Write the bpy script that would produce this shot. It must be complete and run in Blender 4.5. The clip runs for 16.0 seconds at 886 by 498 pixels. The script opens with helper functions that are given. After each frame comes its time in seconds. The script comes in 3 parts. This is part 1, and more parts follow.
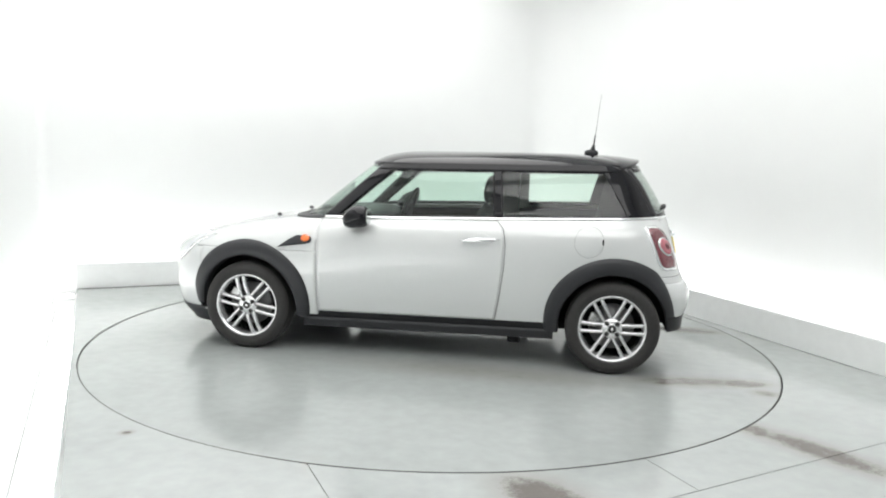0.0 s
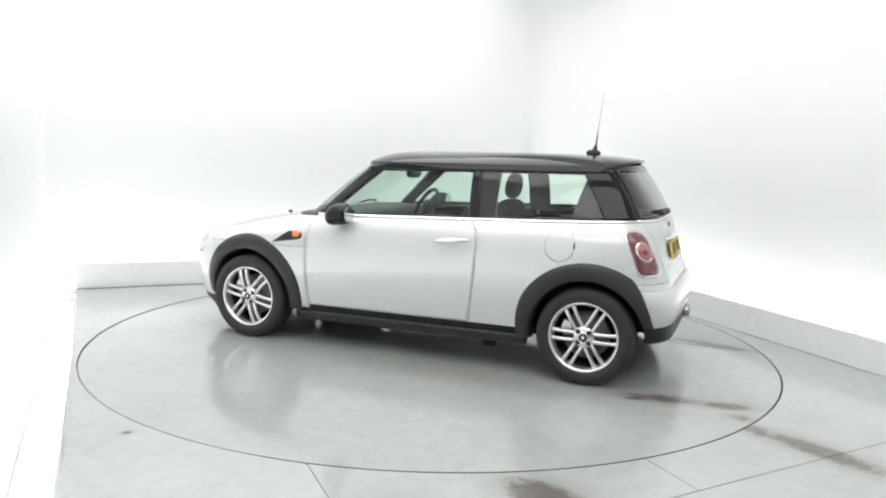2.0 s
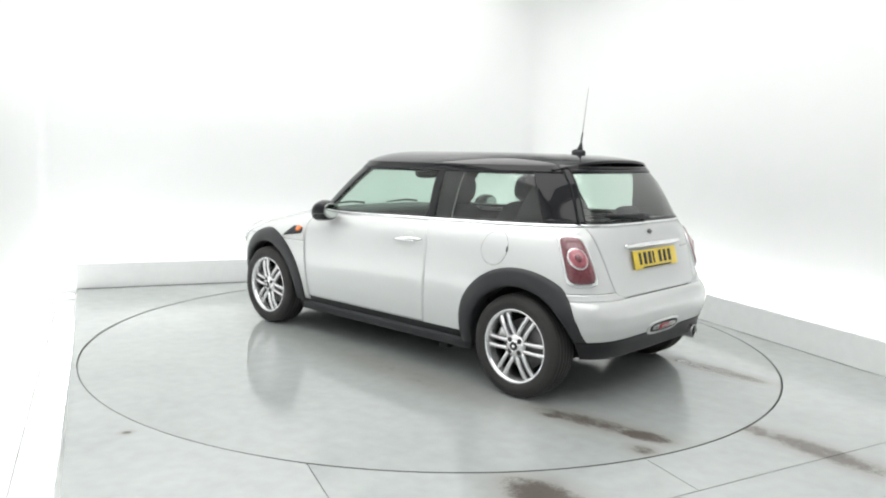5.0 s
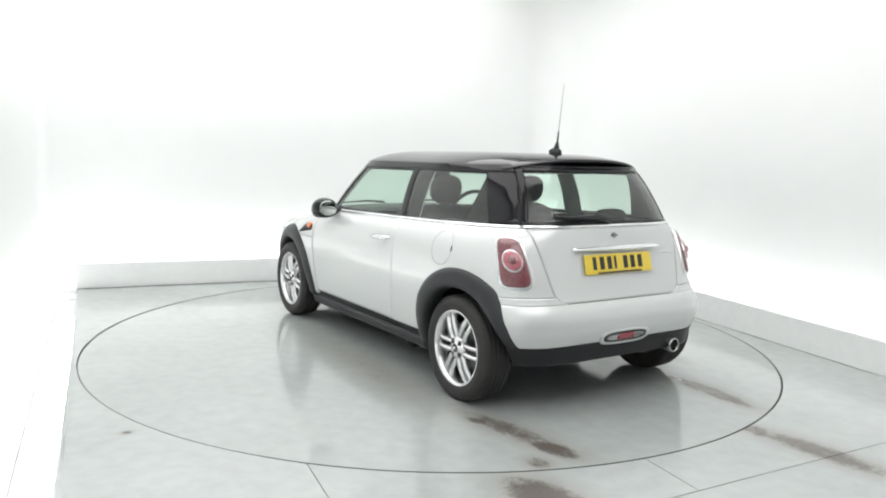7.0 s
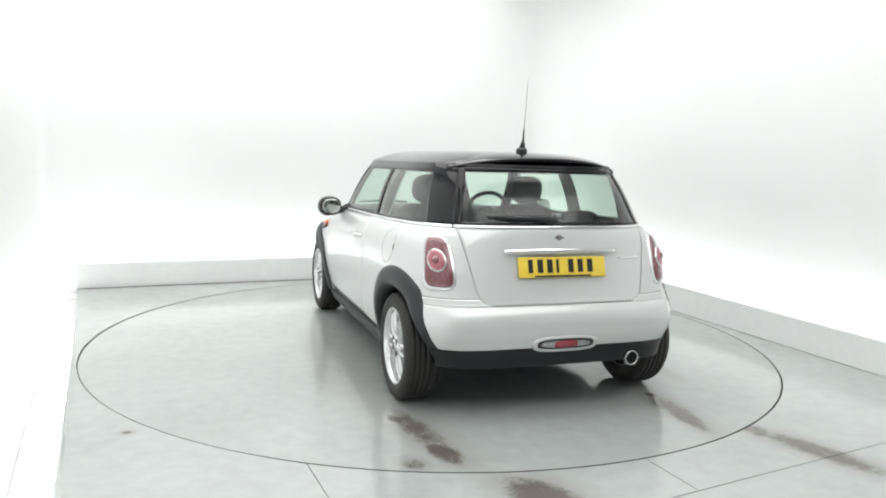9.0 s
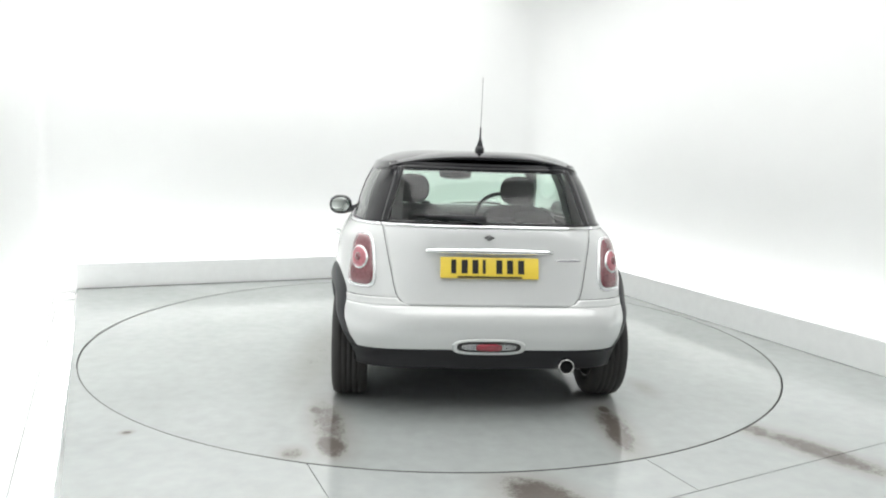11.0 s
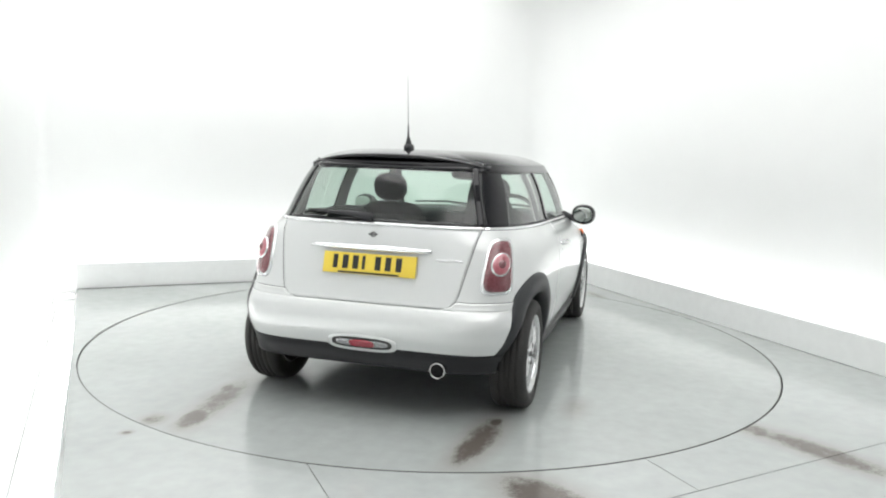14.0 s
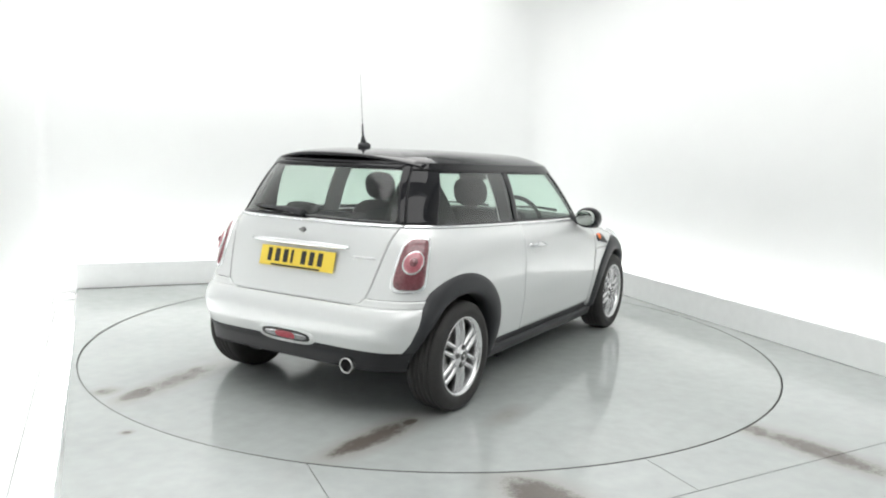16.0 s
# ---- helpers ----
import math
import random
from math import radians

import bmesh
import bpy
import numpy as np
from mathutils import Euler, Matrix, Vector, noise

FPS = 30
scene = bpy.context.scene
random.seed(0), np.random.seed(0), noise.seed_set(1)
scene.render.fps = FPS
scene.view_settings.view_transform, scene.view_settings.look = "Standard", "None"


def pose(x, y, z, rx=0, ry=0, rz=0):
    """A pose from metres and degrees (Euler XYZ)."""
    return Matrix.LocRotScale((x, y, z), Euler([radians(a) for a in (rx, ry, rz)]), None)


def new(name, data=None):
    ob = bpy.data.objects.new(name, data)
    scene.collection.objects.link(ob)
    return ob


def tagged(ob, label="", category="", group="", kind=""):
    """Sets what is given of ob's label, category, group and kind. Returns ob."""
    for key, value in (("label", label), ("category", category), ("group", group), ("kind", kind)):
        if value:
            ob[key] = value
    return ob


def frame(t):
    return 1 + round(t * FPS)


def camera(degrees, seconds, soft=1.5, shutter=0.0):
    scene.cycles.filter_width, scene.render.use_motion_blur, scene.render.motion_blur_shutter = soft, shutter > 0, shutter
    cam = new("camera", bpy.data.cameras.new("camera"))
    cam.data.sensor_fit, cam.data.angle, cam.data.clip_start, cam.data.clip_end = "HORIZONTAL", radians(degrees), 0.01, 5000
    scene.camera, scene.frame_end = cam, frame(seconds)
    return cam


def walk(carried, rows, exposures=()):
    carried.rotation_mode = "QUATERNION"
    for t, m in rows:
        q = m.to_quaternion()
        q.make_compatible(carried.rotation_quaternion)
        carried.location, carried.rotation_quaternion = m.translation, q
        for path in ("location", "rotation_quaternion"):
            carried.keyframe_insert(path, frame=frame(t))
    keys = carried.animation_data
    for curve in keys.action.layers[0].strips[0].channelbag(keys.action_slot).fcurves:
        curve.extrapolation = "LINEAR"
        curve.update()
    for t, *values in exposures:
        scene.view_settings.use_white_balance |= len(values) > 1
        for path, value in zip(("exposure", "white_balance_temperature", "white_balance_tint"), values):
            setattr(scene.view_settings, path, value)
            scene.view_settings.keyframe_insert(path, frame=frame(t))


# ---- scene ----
cam = camera(59.95, 16.0, soft=2.0)
EYE = pose(0.0, -5.654, 1.428, 82.392, -1.802, -0.373)
walk(cam, [(0.0, EYE), (16.0, EYE)])

# ---- world, light, exposure ----
scene.view_settings.exposure = 0.0
world = bpy.data.worlds.new("studio_world")
world.use_nodes = True
world.node_tree.nodes["Background"].inputs[0].default_value = (0.9, 0.95, 1.0, 1)
world.node_tree.nodes["Background"].inputs[1].default_value = 0.3
scene.world = world
CEILING_GLOW = 3.14      # softbox panels overhead
TROUGH_GLOW = 6.1       # light strips hidden behind the kerbs


# ---- materials ----
def material(name, color, rough=0.5, metal=0.0, scale=30.0, vary=0.06, bump=0.0, coat=0.0, spec=0.5, big=2.0, rvary=0.05):
    """Principled surface with colour and gloss varied at two scales."""
    m = bpy.data.materials.new(name)
    m.use_nodes = True
    nt = m.node_tree
    b = nt.nodes["Principled BSDF"]
    tc = nt.nodes.new("ShaderNodeTexCoord")
    fine, wide = nt.nodes.new("ShaderNodeTexNoise"), nt.nodes.new("ShaderNodeTexNoise")
    fine.inputs["Scale"].default_value, wide.inputs["Scale"].default_value = scale, big
    fine.inputs["Detail"].default_value = wide.inputs["Detail"].default_value = 4
    for n in (fine, wide):
        nt.links.new(tc.outputs["Object"], n.inputs["Vector"])
    mix = nt.nodes.new("ShaderNodeMath")
    mix.operation = "ADD"
    nt.links.new(fine.outputs["Fac"], mix.inputs[0])
    nt.links.new(wide.outputs["Fac"], mix.inputs[1])
    ramp = nt.nodes.new("ShaderNodeMapRange")
    ramp.inputs["From Min"].default_value, ramp.inputs["From Max"].default_value = 0.6, 1.4
    ramp.inputs["To Min"].default_value, ramp.inputs["To Max"].default_value = 1 - vary, 1 + vary
    nt.links.new(mix.outputs[0], ramp.inputs["Value"])
    hue = nt.nodes.new("ShaderNodeHueSaturation")
    hue.inputs["Color"].default_value = (*color, 1)
    nt.links.new(ramp.outputs[0], hue.inputs["Value"])
    nt.links.new(hue.outputs[0], b.inputs["Base Color"])
    rr = nt.nodes.new("ShaderNodeMapRange")
    rr.inputs["From Min"].default_value, rr.inputs["From Max"].default_value = 0.3, 0.7
    rr.inputs["To Min"].default_value, rr.inputs["To Max"].default_value = max(0.0, rough - rvary), min(1.0, rough + rvary)
    nt.links.new(wide.outputs["Fac"], rr.inputs["Value"])
    nt.links.new(rr.outputs[0], b.inputs["Roughness"])
    b.inputs["Metallic"].default_value = metal
    b.inputs["Coat Weight"].default_value = coat
    b.inputs["Coat Roughness"].default_value = 0.04
    b.inputs["Specular IOR Level"].default_value = spec
    if bump:
        bm = nt.nodes.new("ShaderNodeBump")
        bm.inputs["Strength"].default_value, bm.inputs["Distance"].default_value = bump, 0.002
        nt.links.new(fine.outputs["Fac"], bm.inputs["Height"])
        nt.links.new(bm.outputs[0], b.inputs["Normal"])
    return m


def glowing(name, color, strength):
    m = bpy.data.materials.new(name)
    m.use_nodes = True
    nt = m.node_tree
    nt.nodes.remove(nt.nodes["Principled BSDF"])
    e = nt.nodes.new("ShaderNodeEmission")
    e.inputs[0].default_value, e.inputs[1].default_value = (*color, 1), strength
    nt.links.new(e.outputs[0], nt.nodes["Material Output"].inputs[0])
    return m


def window_glass(name, tint, gloss=1.0, falloff=5.0, rough=0.01):
    """Thin tinted pane: clear along the ray, mirror-like at grazing angles."""
    m = bpy.data.materials.new(name)
    m.use_nodes = True
    nt = m.node_tree
    nt.nodes.remove(nt.nodes["Principled BSDF"])
    tr, gl = nt.nodes.new("ShaderNodeBsdfTransparent"), nt.nodes.new("ShaderNodeBsdfGlossy")
    tr.inputs[0].default_value = (*tint, 1)
    gl.inputs["Roughness"].default_value = rough
    lw, mx = nt.nodes.new("ShaderNodeLayerWeight"), nt.nodes.new("ShaderNodeMixShader")
    lw.inputs[0].default_value = 0.5
    pw, sc = nt.nodes.new("ShaderNodeMath"), nt.nodes.new("ShaderNodeMath")
    pw.operation, pw.inputs[1].default_value = "POWER", falloff
    sc.operation, sc.inputs[1].default_value, sc.inputs[2].default_value = "MULTIPLY_ADD", 0.8 * gloss, 0.05 * gloss
    nt.links.new(lw.outputs["Facing"], pw.inputs[0])
    nt.links.new(pw.outputs[0], sc.inputs[0])
    nt.links.new(sc.outputs[0], mx.inputs[0])
    nt.links.new(tr.outputs[0], mx.inputs[1])
    nt.links.new(gl.outputs[0], mx.inputs[2])
    nt.links.new(mx.outputs[0], nt.nodes["Material Output"].inputs[0])
    return m


def floor_paint(name, color, stains=(), stretch=1.0):
    """Grey gloss floor paint with scuffs; stains are (x, y, half length, half width, turn, strength) in object space."""
    m = material(name, color, rough=0.13, scale=11.0, vary=0.09, big=1.3, rvary=0.07, spec=0.9)
    nt = m.node_tree
    b = nt.nodes["Principled BSDF"]
    base = b.inputs["Base Color"].links[0].from_socket
    tc = nt.nodes.new("ShaderNodeTexCoord")
    blot = nt.nodes.new("ShaderNodeTexNoise")
    blot.inputs["Scale"].default_value, blot.inputs["Detail"].default_value, blot.inputs["Roughness"].default_value = 17.0, 9.0, 0.86
    grain = nt.nodes.new("ShaderNodeMapping")
    grain.inputs["Scale"].default_value = (stretch, 1.0, 1.0)
    nt.links.new(tc.outputs["Object"], grain.inputs[0])
    nt.links.new(grain.outputs[0], blot.inputs["Vector"])
    total = None
    for x, y, hl, hw, turn, strength in stains:
        mp = nt.nodes.new("ShaderNodeMapping")
        mp.vector_type = "TEXTURE"
        mp.inputs["Location"].default_value = (x, y, 0)
        mp.inputs["Rotation"].default_value = (0, 0, radians(turn))
        mp.inputs["Scale"].default_value = (hl, hw, 1)
        nt.links.new(tc.outputs["Object"], mp.inputs[0])
        ln = nt.nodes.new("ShaderNodeVectorMath")
        ln.operation = "LENGTH"
        nt.links.new(mp.outputs[0], ln.inputs[0])
        mr = nt.nodes.new("ShaderNodeMapRange")
        mr.interpolation_type = "SMOOTHSTEP"
        mr.inputs["From Min"].default_value, mr.inputs["From Max"].default_value = 1.0, 0.1
        mr.inputs["To Max"].default_value = strength
        nt.links.new(ln.outputs["Value"], mr.inputs["Value"])
        if total is None:
            total = mr.outputs[0]
        else:
            mx = nt.nodes.new("ShaderNodeMath")
            mx.operation = "MAXIMUM"
            nt.links.new(total, mx.inputs[0])
            nt.links.new(mr.outputs[0], mx.inputs[1])
            total = mx.outputs[0]
    if total is not None:
        add = nt.nodes.new("ShaderNodeMath")
        add.operation = "ADD"
        nt.links.new(total, add.inputs[0])
        nt.links.new(blot.outputs["Fac"], add.inputs[1])
        th = nt.nodes.new("ShaderNodeMapRange")
        th.interpolation_type = "SMOOTHSTEP"
        th.inputs["From Min"].default_value, th.inputs["From Max"].default_value = 1.0, 1.32
        th.inputs["To Max"].default_value = 0.85
        nt.links.new(add.outputs[0], th.inputs["Value"])
        mc = nt.nodes.new("ShaderNodeMix")
        mc.data_type = "RGBA"
        nt.links.new(th.outputs[0], mc.inputs["Factor"])
        wash = nt.nodes.new("ShaderNodeMix")
        wash.data_type = "RGBA"
        wf = nt.nodes.new("ShaderNodeMath")
        wf.operation, wf.inputs[1].default_value = "MULTIPLY", 0.85
        nt.links.new(total, wf.inputs[0])
        nt.links.new(wf.outputs[0], wash.inputs["Factor"])
        nt.links.new(base, wash.inputs[6])
        wash.inputs[7].default_value = (0.255, 0.232, 0.21, 1)
        nt.links.new(wash.outputs[2], mc.inputs[6])
        mc.inputs[7].default_value = (0.09, 0.074, 0.064, 1)
        nt.links.new(mc.outputs[2], b.inputs["Base Color"])
    return m


PAINT = material("silver_white_paint", (0.62, 0.634, 0.632), rough=0.36, metal=0.18, scale=40, vary=0.012, coat=1.0, big=1.0, rvary=0.02)
PAINT.node_tree.nodes["Principled BSDF"].inputs["Coat IOR"].default_value = 1.62
PAINT.node_tree.nodes["Principled BSDF"].inputs["Coat Roughness"].default_value = 0.05
ROOF_BLACK = material("gloss_black_paint", (0.007, 0.007, 0.009), rough=0.07, scale=40, rvary=0.03, spec=0.33)
TRIM_BLACK = material("black_grained_plastic", (0.017, 0.018, 0.021), rough=0.5, scale=220, vary=0.12, bump=0.15)
SILL_BLACK = material("satin_black_plastic", (0.010, 0.010, 0.012), rough=0.4, scale=200, vary=0.1, bump=0.1, spec=0.35)
RUBBER = material("tyre_rubber", (0.021, 0.020, 0.0195), rough=0.66, scale=60, vary=0.28, bump=0.25, big=9.0)
ALLOY = material("silver_alloy", (0.72, 0.72, 0.73), rough=0.24, metal=0.85, scale=60, vary=0.05, rvary=0.02)
STEEL_DARK = material("dark_brake_steel", (0.21, 0.21, 0.21), rough=0.45, metal=0.7, scale=50, vary=0.2)
CHROME = material("chrome", (0.86, 0.87, 0.88), rough=0.06, metal=1.0, scale=20, vary=0.02, rvary=0.02)
UNDER = material("dark_underbody", (0.015, 0.015, 0.016), rough=0.8, scale=30, vary=0.2, spec=0.1)
FABRIC = material("charcoal_seat_fabric", (0.030, 0.031, 0.034), rough=0.9, scale=300, vary=0.2, bump=0.3, spec=0.1)
LINER = material("light_grey_headliner", (0.55, 0.56, 0.55), rough=0.9, scale=200, vary=0.05)
LAMP_RED = material("red_lamp_lens", (0.155, 0.046, 0.056), rough=0.14, scale=70, vary=0.45, bump=0.9, coat=1.0)
LAMP_PINK = material("bright_red_lamp_bowl", (0.37, 0.11, 0.135), rough=0.1, scale=70, vary=0.3, bump=0.9, coat=1.0)
FOG_RED = material("fog_lamp_red", (0.30, 0.022, 0.04), rough=0.12, scale=60, vary=0.3, bump=0.8, coat=1.0)
LAMP_CLEAR = material("clear_lamp_reflector", (0.78, 0.79, 0.80), rough=0.1, metal=0.6, scale=90, vary=0.06, coat=1.0)
AMBER = material("amber_lens", (0.95, 0.20, 0.03), rough=0.15, scale=120, vary=0.08, coat=1.0)
PLATE_YELLOW = material("yellow_plate", (0.80, 0.60, 0.07), rough=0.35, scale=80, vary=0.03)
# rubber grey, also the painted shade in the flap and kerb gaps
SEAL_AND_SHADE = material("grey_seal_and_gap_shade", (0.07, 0.07, 0.07), rough=0.7)
PLATE_BLACK = material("plate_black", (0.012, 0.012, 0.012), rough=0.4)
SMOKE = material("smoked_lamp_lens", (0.34, 0.34, 0.35), rough=0.14, metal=0.7, scale=35, vary=0.5, bump=1.0, coat=1.0)
EXHAUST = material("dull_chrome", (0.45, 0.45, 0.45), rough=0.22, metal=0.95, scale=60, vary=0.08, rvary=0.02)
MIRROR = material("mirror_glass", (0.46, 0.49, 0.47), rough=0.02, metal=1.0, scale=10, vary=0.01, rvary=0.0)
GLASS = window_glass("green_tinted_glass", (0.79, 0.91, 0.845), 1.0, 4.2)
GLASS_PALE = window_glass("pale_tinted_glass", (0.82, 0.915, 0.86), 1.15, 3.2, 0.04)
GLASS_REAR = window_glass("rear_tinted_glass", (0.79, 0.89, 0.83), 1.15, 2.8, 0.10)
WALL_WHITE = material("white_backdrop_paint", (0.82, 0.83, 0.825), rough=0.75, scale=3.0, vary=0.012, big=0.4)
WALL_GREY = material("dark_grey_wall_paint", (0.25, 0.255, 0.26), rough=0.8, scale=3.0, vary=0.05, big=0.4)
KERB_WHITE = material("kerb_panel_paint", (0.77, 0.785, 0.78), rough=0.45, scale=14, vary=0.04, big=1.5)
SLOT = material("dark_gap", (0.03, 0.03, 0.03), rough=0.8)
TURN_PAINT = floor_paint("turntable_paint", (0.385, 0.407, 0.40), [(-0.55, 0.80, 1.50, 0.30, -1, 0.50), (-1.80, 0.66, 0.85, 0.20, 9, 0.73), (-2.10, 0.63, 0.36, 0.15, 12, 0.85), (-1.62, 0.73, 0.20, 0.11, 20, 0.77),
    (-1.85, -0.83, 0.72, 0.18, -3, 0.80), (-1.93, -0.82, 0.58, 0.15, -5, 0.86), (-1.60, -0.85, 0.16, 0.08, 0, 0.82), (-1.2, -1.22, 0.30, 0.12, 0, 0.5), (-2.2, 0.80, 0.16, 0.14, 0, 0.70)], 0.55)
FLOOR_PAINT = floor_paint("floor_paint", (0.405, 0.428, 0.421), [(0.95, -2.65, 0.80, 0.22, 102, 0.80), (0.86, -2.32, 0.28, 0.18, 90, 0.74), (-0.60, -2.62, 0.50, 0.30, 105, 0.86), (-2.17, -1.3, 0.06, 0.05, 0, 0.75), (2.25, 1.1, 0.35, 0.10, 80, 0.62)])
SOFTBOX = glowing("ceiling_softbox_glow", (1.0, 1.0, 0.985), CEILING_GLOW)
STRIP = glowing("trough_strip_glow", (1.0, 1.0, 0.99), TROUGH_GLOW)


# ---- mesh helpers ----
def finish(ob, bm, mat, smooth=True):
    bm.normal_update()
    for f in bm.faces:
        f.smooth = smooth
    bm.to_mesh(ob.data)
    bm.free()
    if mat:
        ob.data.materials.append(mat)
    return ob


def part(name, bm, mat, parent=None, label="", smooth=True, kind=""):
    ob = new(name, bpy.data.meshes.new(name))
    finish(ob, bm, mat, smooth)
    if parent is not None:
        ob.parent = parent
    return tagged(ob, label, kind=kind)


def box(bm, lo, hi, bevel=0.0, m=None):
    r = bmesh.ops.create_cube(bm, size=1.0)
    vs = r["verts"]
    for v in vs:
        v.co = Vector([(a + b) / 2 + c * (b - a) for a, b, c in zip(lo, hi, v.co)])
    if bevel:
        es = list({e for v in vs for e in v.link_edges})
        g = bmesh.ops.bevel(bm, geom=es, offset=bevel, segments=2, profile=0.6, affect="EDGES")
        vs = g["verts"]
    if m is not None:
        for v in {v for v in vs}:
            v.co = m @ v.co
    return bm


def boxed(lo, hi, bevel=0.0, m=None):
    return box(bmesh.new(), lo, hi, bevel, m)


def lathe(profile, seg=48, axis="Y", close=False):
    """Turn (radius, along) pairs round an axis."""
    bm = bmesh.new()
    rings = []
    for r, a in profile:
        ring = []
        for k in range(seg):
            t = 2 * math.pi * k / seg
            p = (r * math.cos(t), a, r * math.sin(t)) if axis == "Y" else (r * math.cos(t), r * math.sin(t), a) if axis == "Z" else (a, r * math.cos(t), r * math.sin(t))
            ring.append(bm.verts.new(p))
        rings.append(ring)
    if close:
        rings.append(rings[0])
    for A, B in zip(rings, rings[1:]):
        for k in range(seg):
            bm.faces.new((A[k], A[(k + 1) % seg], B[(k + 1) % seg], B[k]))
    bmesh.ops.recalc_face_normals(bm, faces=bm.faces)
    return bm


def tube(points, radius, seg=8, cap=True, bm=None):
    """A round bar along points; radius is a number or one per point."""
    bm = bm or bmesh.new()
    pts = [Vector(p) for p in points]
    rad = radius if isinstance(radius, (list, tuple)) else [radius] * len(pts)
    rings = []
    for i, p in enumerate(pts):
        d = (pts[min(i + 1, len(pts) - 1)] - pts[max(i - 1, 0)]).normalized()
        a = d.cross(Vector((0, 0, 1)) if abs(d.z) < 0.9 else Vector((1, 0, 0))).normalized()
        b = d.cross(a)
        rings.append([bm.verts.new(p + rad[i] * (math.cos(2 * math.pi * k / seg) * a + math.sin(2 * math.pi * k / seg) * b)) for k in range(seg)])
    for A, B in zip(rings, rings[1:]):
        for k in range(seg):
            bm.faces.new((A[k], A[(k + 1) % seg], B[(k + 1) % seg], B[k]))
    if cap:
        bm.faces.new(rings[0])
        bm.faces.new(rings[-1][::-1])
    bmesh.ops.recalc_face_normals(bm, faces=bm.faces)
    return bm


def ball(center, radii, power=2.0, seg=24, rings=14, bm=None):
    """A rounded solid (superellipsoid)."""
    bm = bm or bmesh.new()
    e = 2.0 / power
    sg = lambda v: math.copysign(abs(v) ** e, v)
    c, grid = Vector(center), []
    for i in range(1, rings):
        ph = math.pi * i / rings - math.pi / 2
        grid.append([bm.verts.new(c + Vector((radii[0] * sg(math.cos(ph)) * sg(math.cos(2 * math.pi * k / seg)), radii[1] * sg(math.cos(ph)) * sg(math.sin(2 * math.pi * k / seg)), radii[2] * sg(math.sin(ph))))) for k in range(seg)])
    for A, B in zip(grid, grid[1:]):
        for k in range(seg):
            bm.faces.new((A[k], A[(k + 1) % seg], B[(k + 1) % seg], B[k]))
    lo, hi = bm.verts.new(c - Vector((0, 0, radii[2]))), bm.verts.new(c + Vector((0, 0, radii[2])))
    for k in range(seg):
        bm.faces.new((lo, grid[0][(k + 1) % seg], grid[0][k]))
        bm.faces.new((hi, grid[-1][k], grid[-1][(k + 1) % seg]))
    return bm


# ---- the studio ----
STAGE = Matrix.Rotation(radians(23.45), 4, "Z")     # the stage's own axes: u to the right wall, v to the back wall
SIDE, BACK, FRONT, RING = 2.535, 2.655, -2.793, 2.419
WALL_L, WALL_R, WALL_B, WALL_F, TOP = -2.80, 2.90, 3.02, -8.2, 4.1


def structure(name, bm, mat, label, smooth=False):
    ob = part(name, bm, mat, None, label, smooth, "structure")
    ob.matrix_world = STAGE
    return ob


structure("ground", boxed((WALL_L - .1, WALL_F - .1, -0.25), (WALL_R + .1, WALL_B + .1, -0.152)), SLOT, "dark sub-floor under the grey floor plates")


LEFT = -2.46


def left_edge(v):
    """The stage runs very slightly out of square on this side."""
    return -2.456 - 0.0129 * v


def plate(u0, u1, lo, hi, n=140):
    """A floor plate between two curves of v, 150 mm thick."""
    bm = bmesh.new()
    us = [u0 + (u1 - u0) * (1 - math.cos(math.pi * k / n)) / 2 for k in range(n + 1)]
    rows = [[bm.verts.new((u + (left_edge(f(u)) - u0) * (u1 - u) / (u1 - u0) if u0 == LEFT else u, f(u), z)) for u in us] for f, z in ((lo, -0.15), (lo, 0.0), (hi, 0.0), (hi, -0.15))]
    for A, B in zip(rows, rows[1:]):
        for k in range(n):
            bm.faces.new((A[k], A[k + 1], B[k + 1], B[k]))
    for k in (0, n):
        bm.faces.new([r[k] for r in rows])
    bmesh.ops.recalc_face_normals(bm, faces=bm.faces)
    return bm


HOLE = RING + 0.009
arc = lambda u: math.sqrt(max(HOLE * HOLE - u * u, 0.0))
floor = new("floor")
tagged(floor, "grey gloss painted floor plates round the turntable", "floor", kind="structure")
floor.matrix_world = STAGE
GAP = 0.0022
front_line = lambda u: FRONT + 0.083 * u       # the long joint in front runs slightly askew
for u0, u1, lo, hi in ((LEFT, -1.44 - GAP, lambda u: front_line(u) + GAP, lambda u: -arc(u)), (-1.44 + GAP, 0.06 - GAP, lambda u: front_line(u) + GAP, lambda u: -arc(u)),
                       (0.06 + GAP, 2.60, lambda u: front_line(u) + GAP, lambda u: -arc(u)), (LEFT, 2.60, arc, lambda u: BACK - 0.038),
                       (LEFT, 2.60, lambda u: WALL_F, lambda u: front_line(u) - GAP)):
    part("floor_plate", plate(u0, u1, lo, hi), FLOOR_PAINT, floor, smooth=False)
# white ledges between the floor and the walls, where the strips lie
for n, lo, hi in (("trough_1", (WALL_L, WALL_F, -0.148), (-2.662, WALL_B, -0.13)), ("trough_4", (-2.656, WALL_F, -0.148), (-2.40, WALL_B, -0.13)), ("trough_2", (-2.40, BACK + 0.05, -0.02), (WALL_R, WALL_B, 0.0)), ("trough_3", (2.61, WALL_F, -0.02), (WALL_R, BACK + 0.045, 0.0))):
    structure(n, boxed(lo, hi), WALL_WHITE, "white light trough along the foot of the backdrop")
KH = 0.232


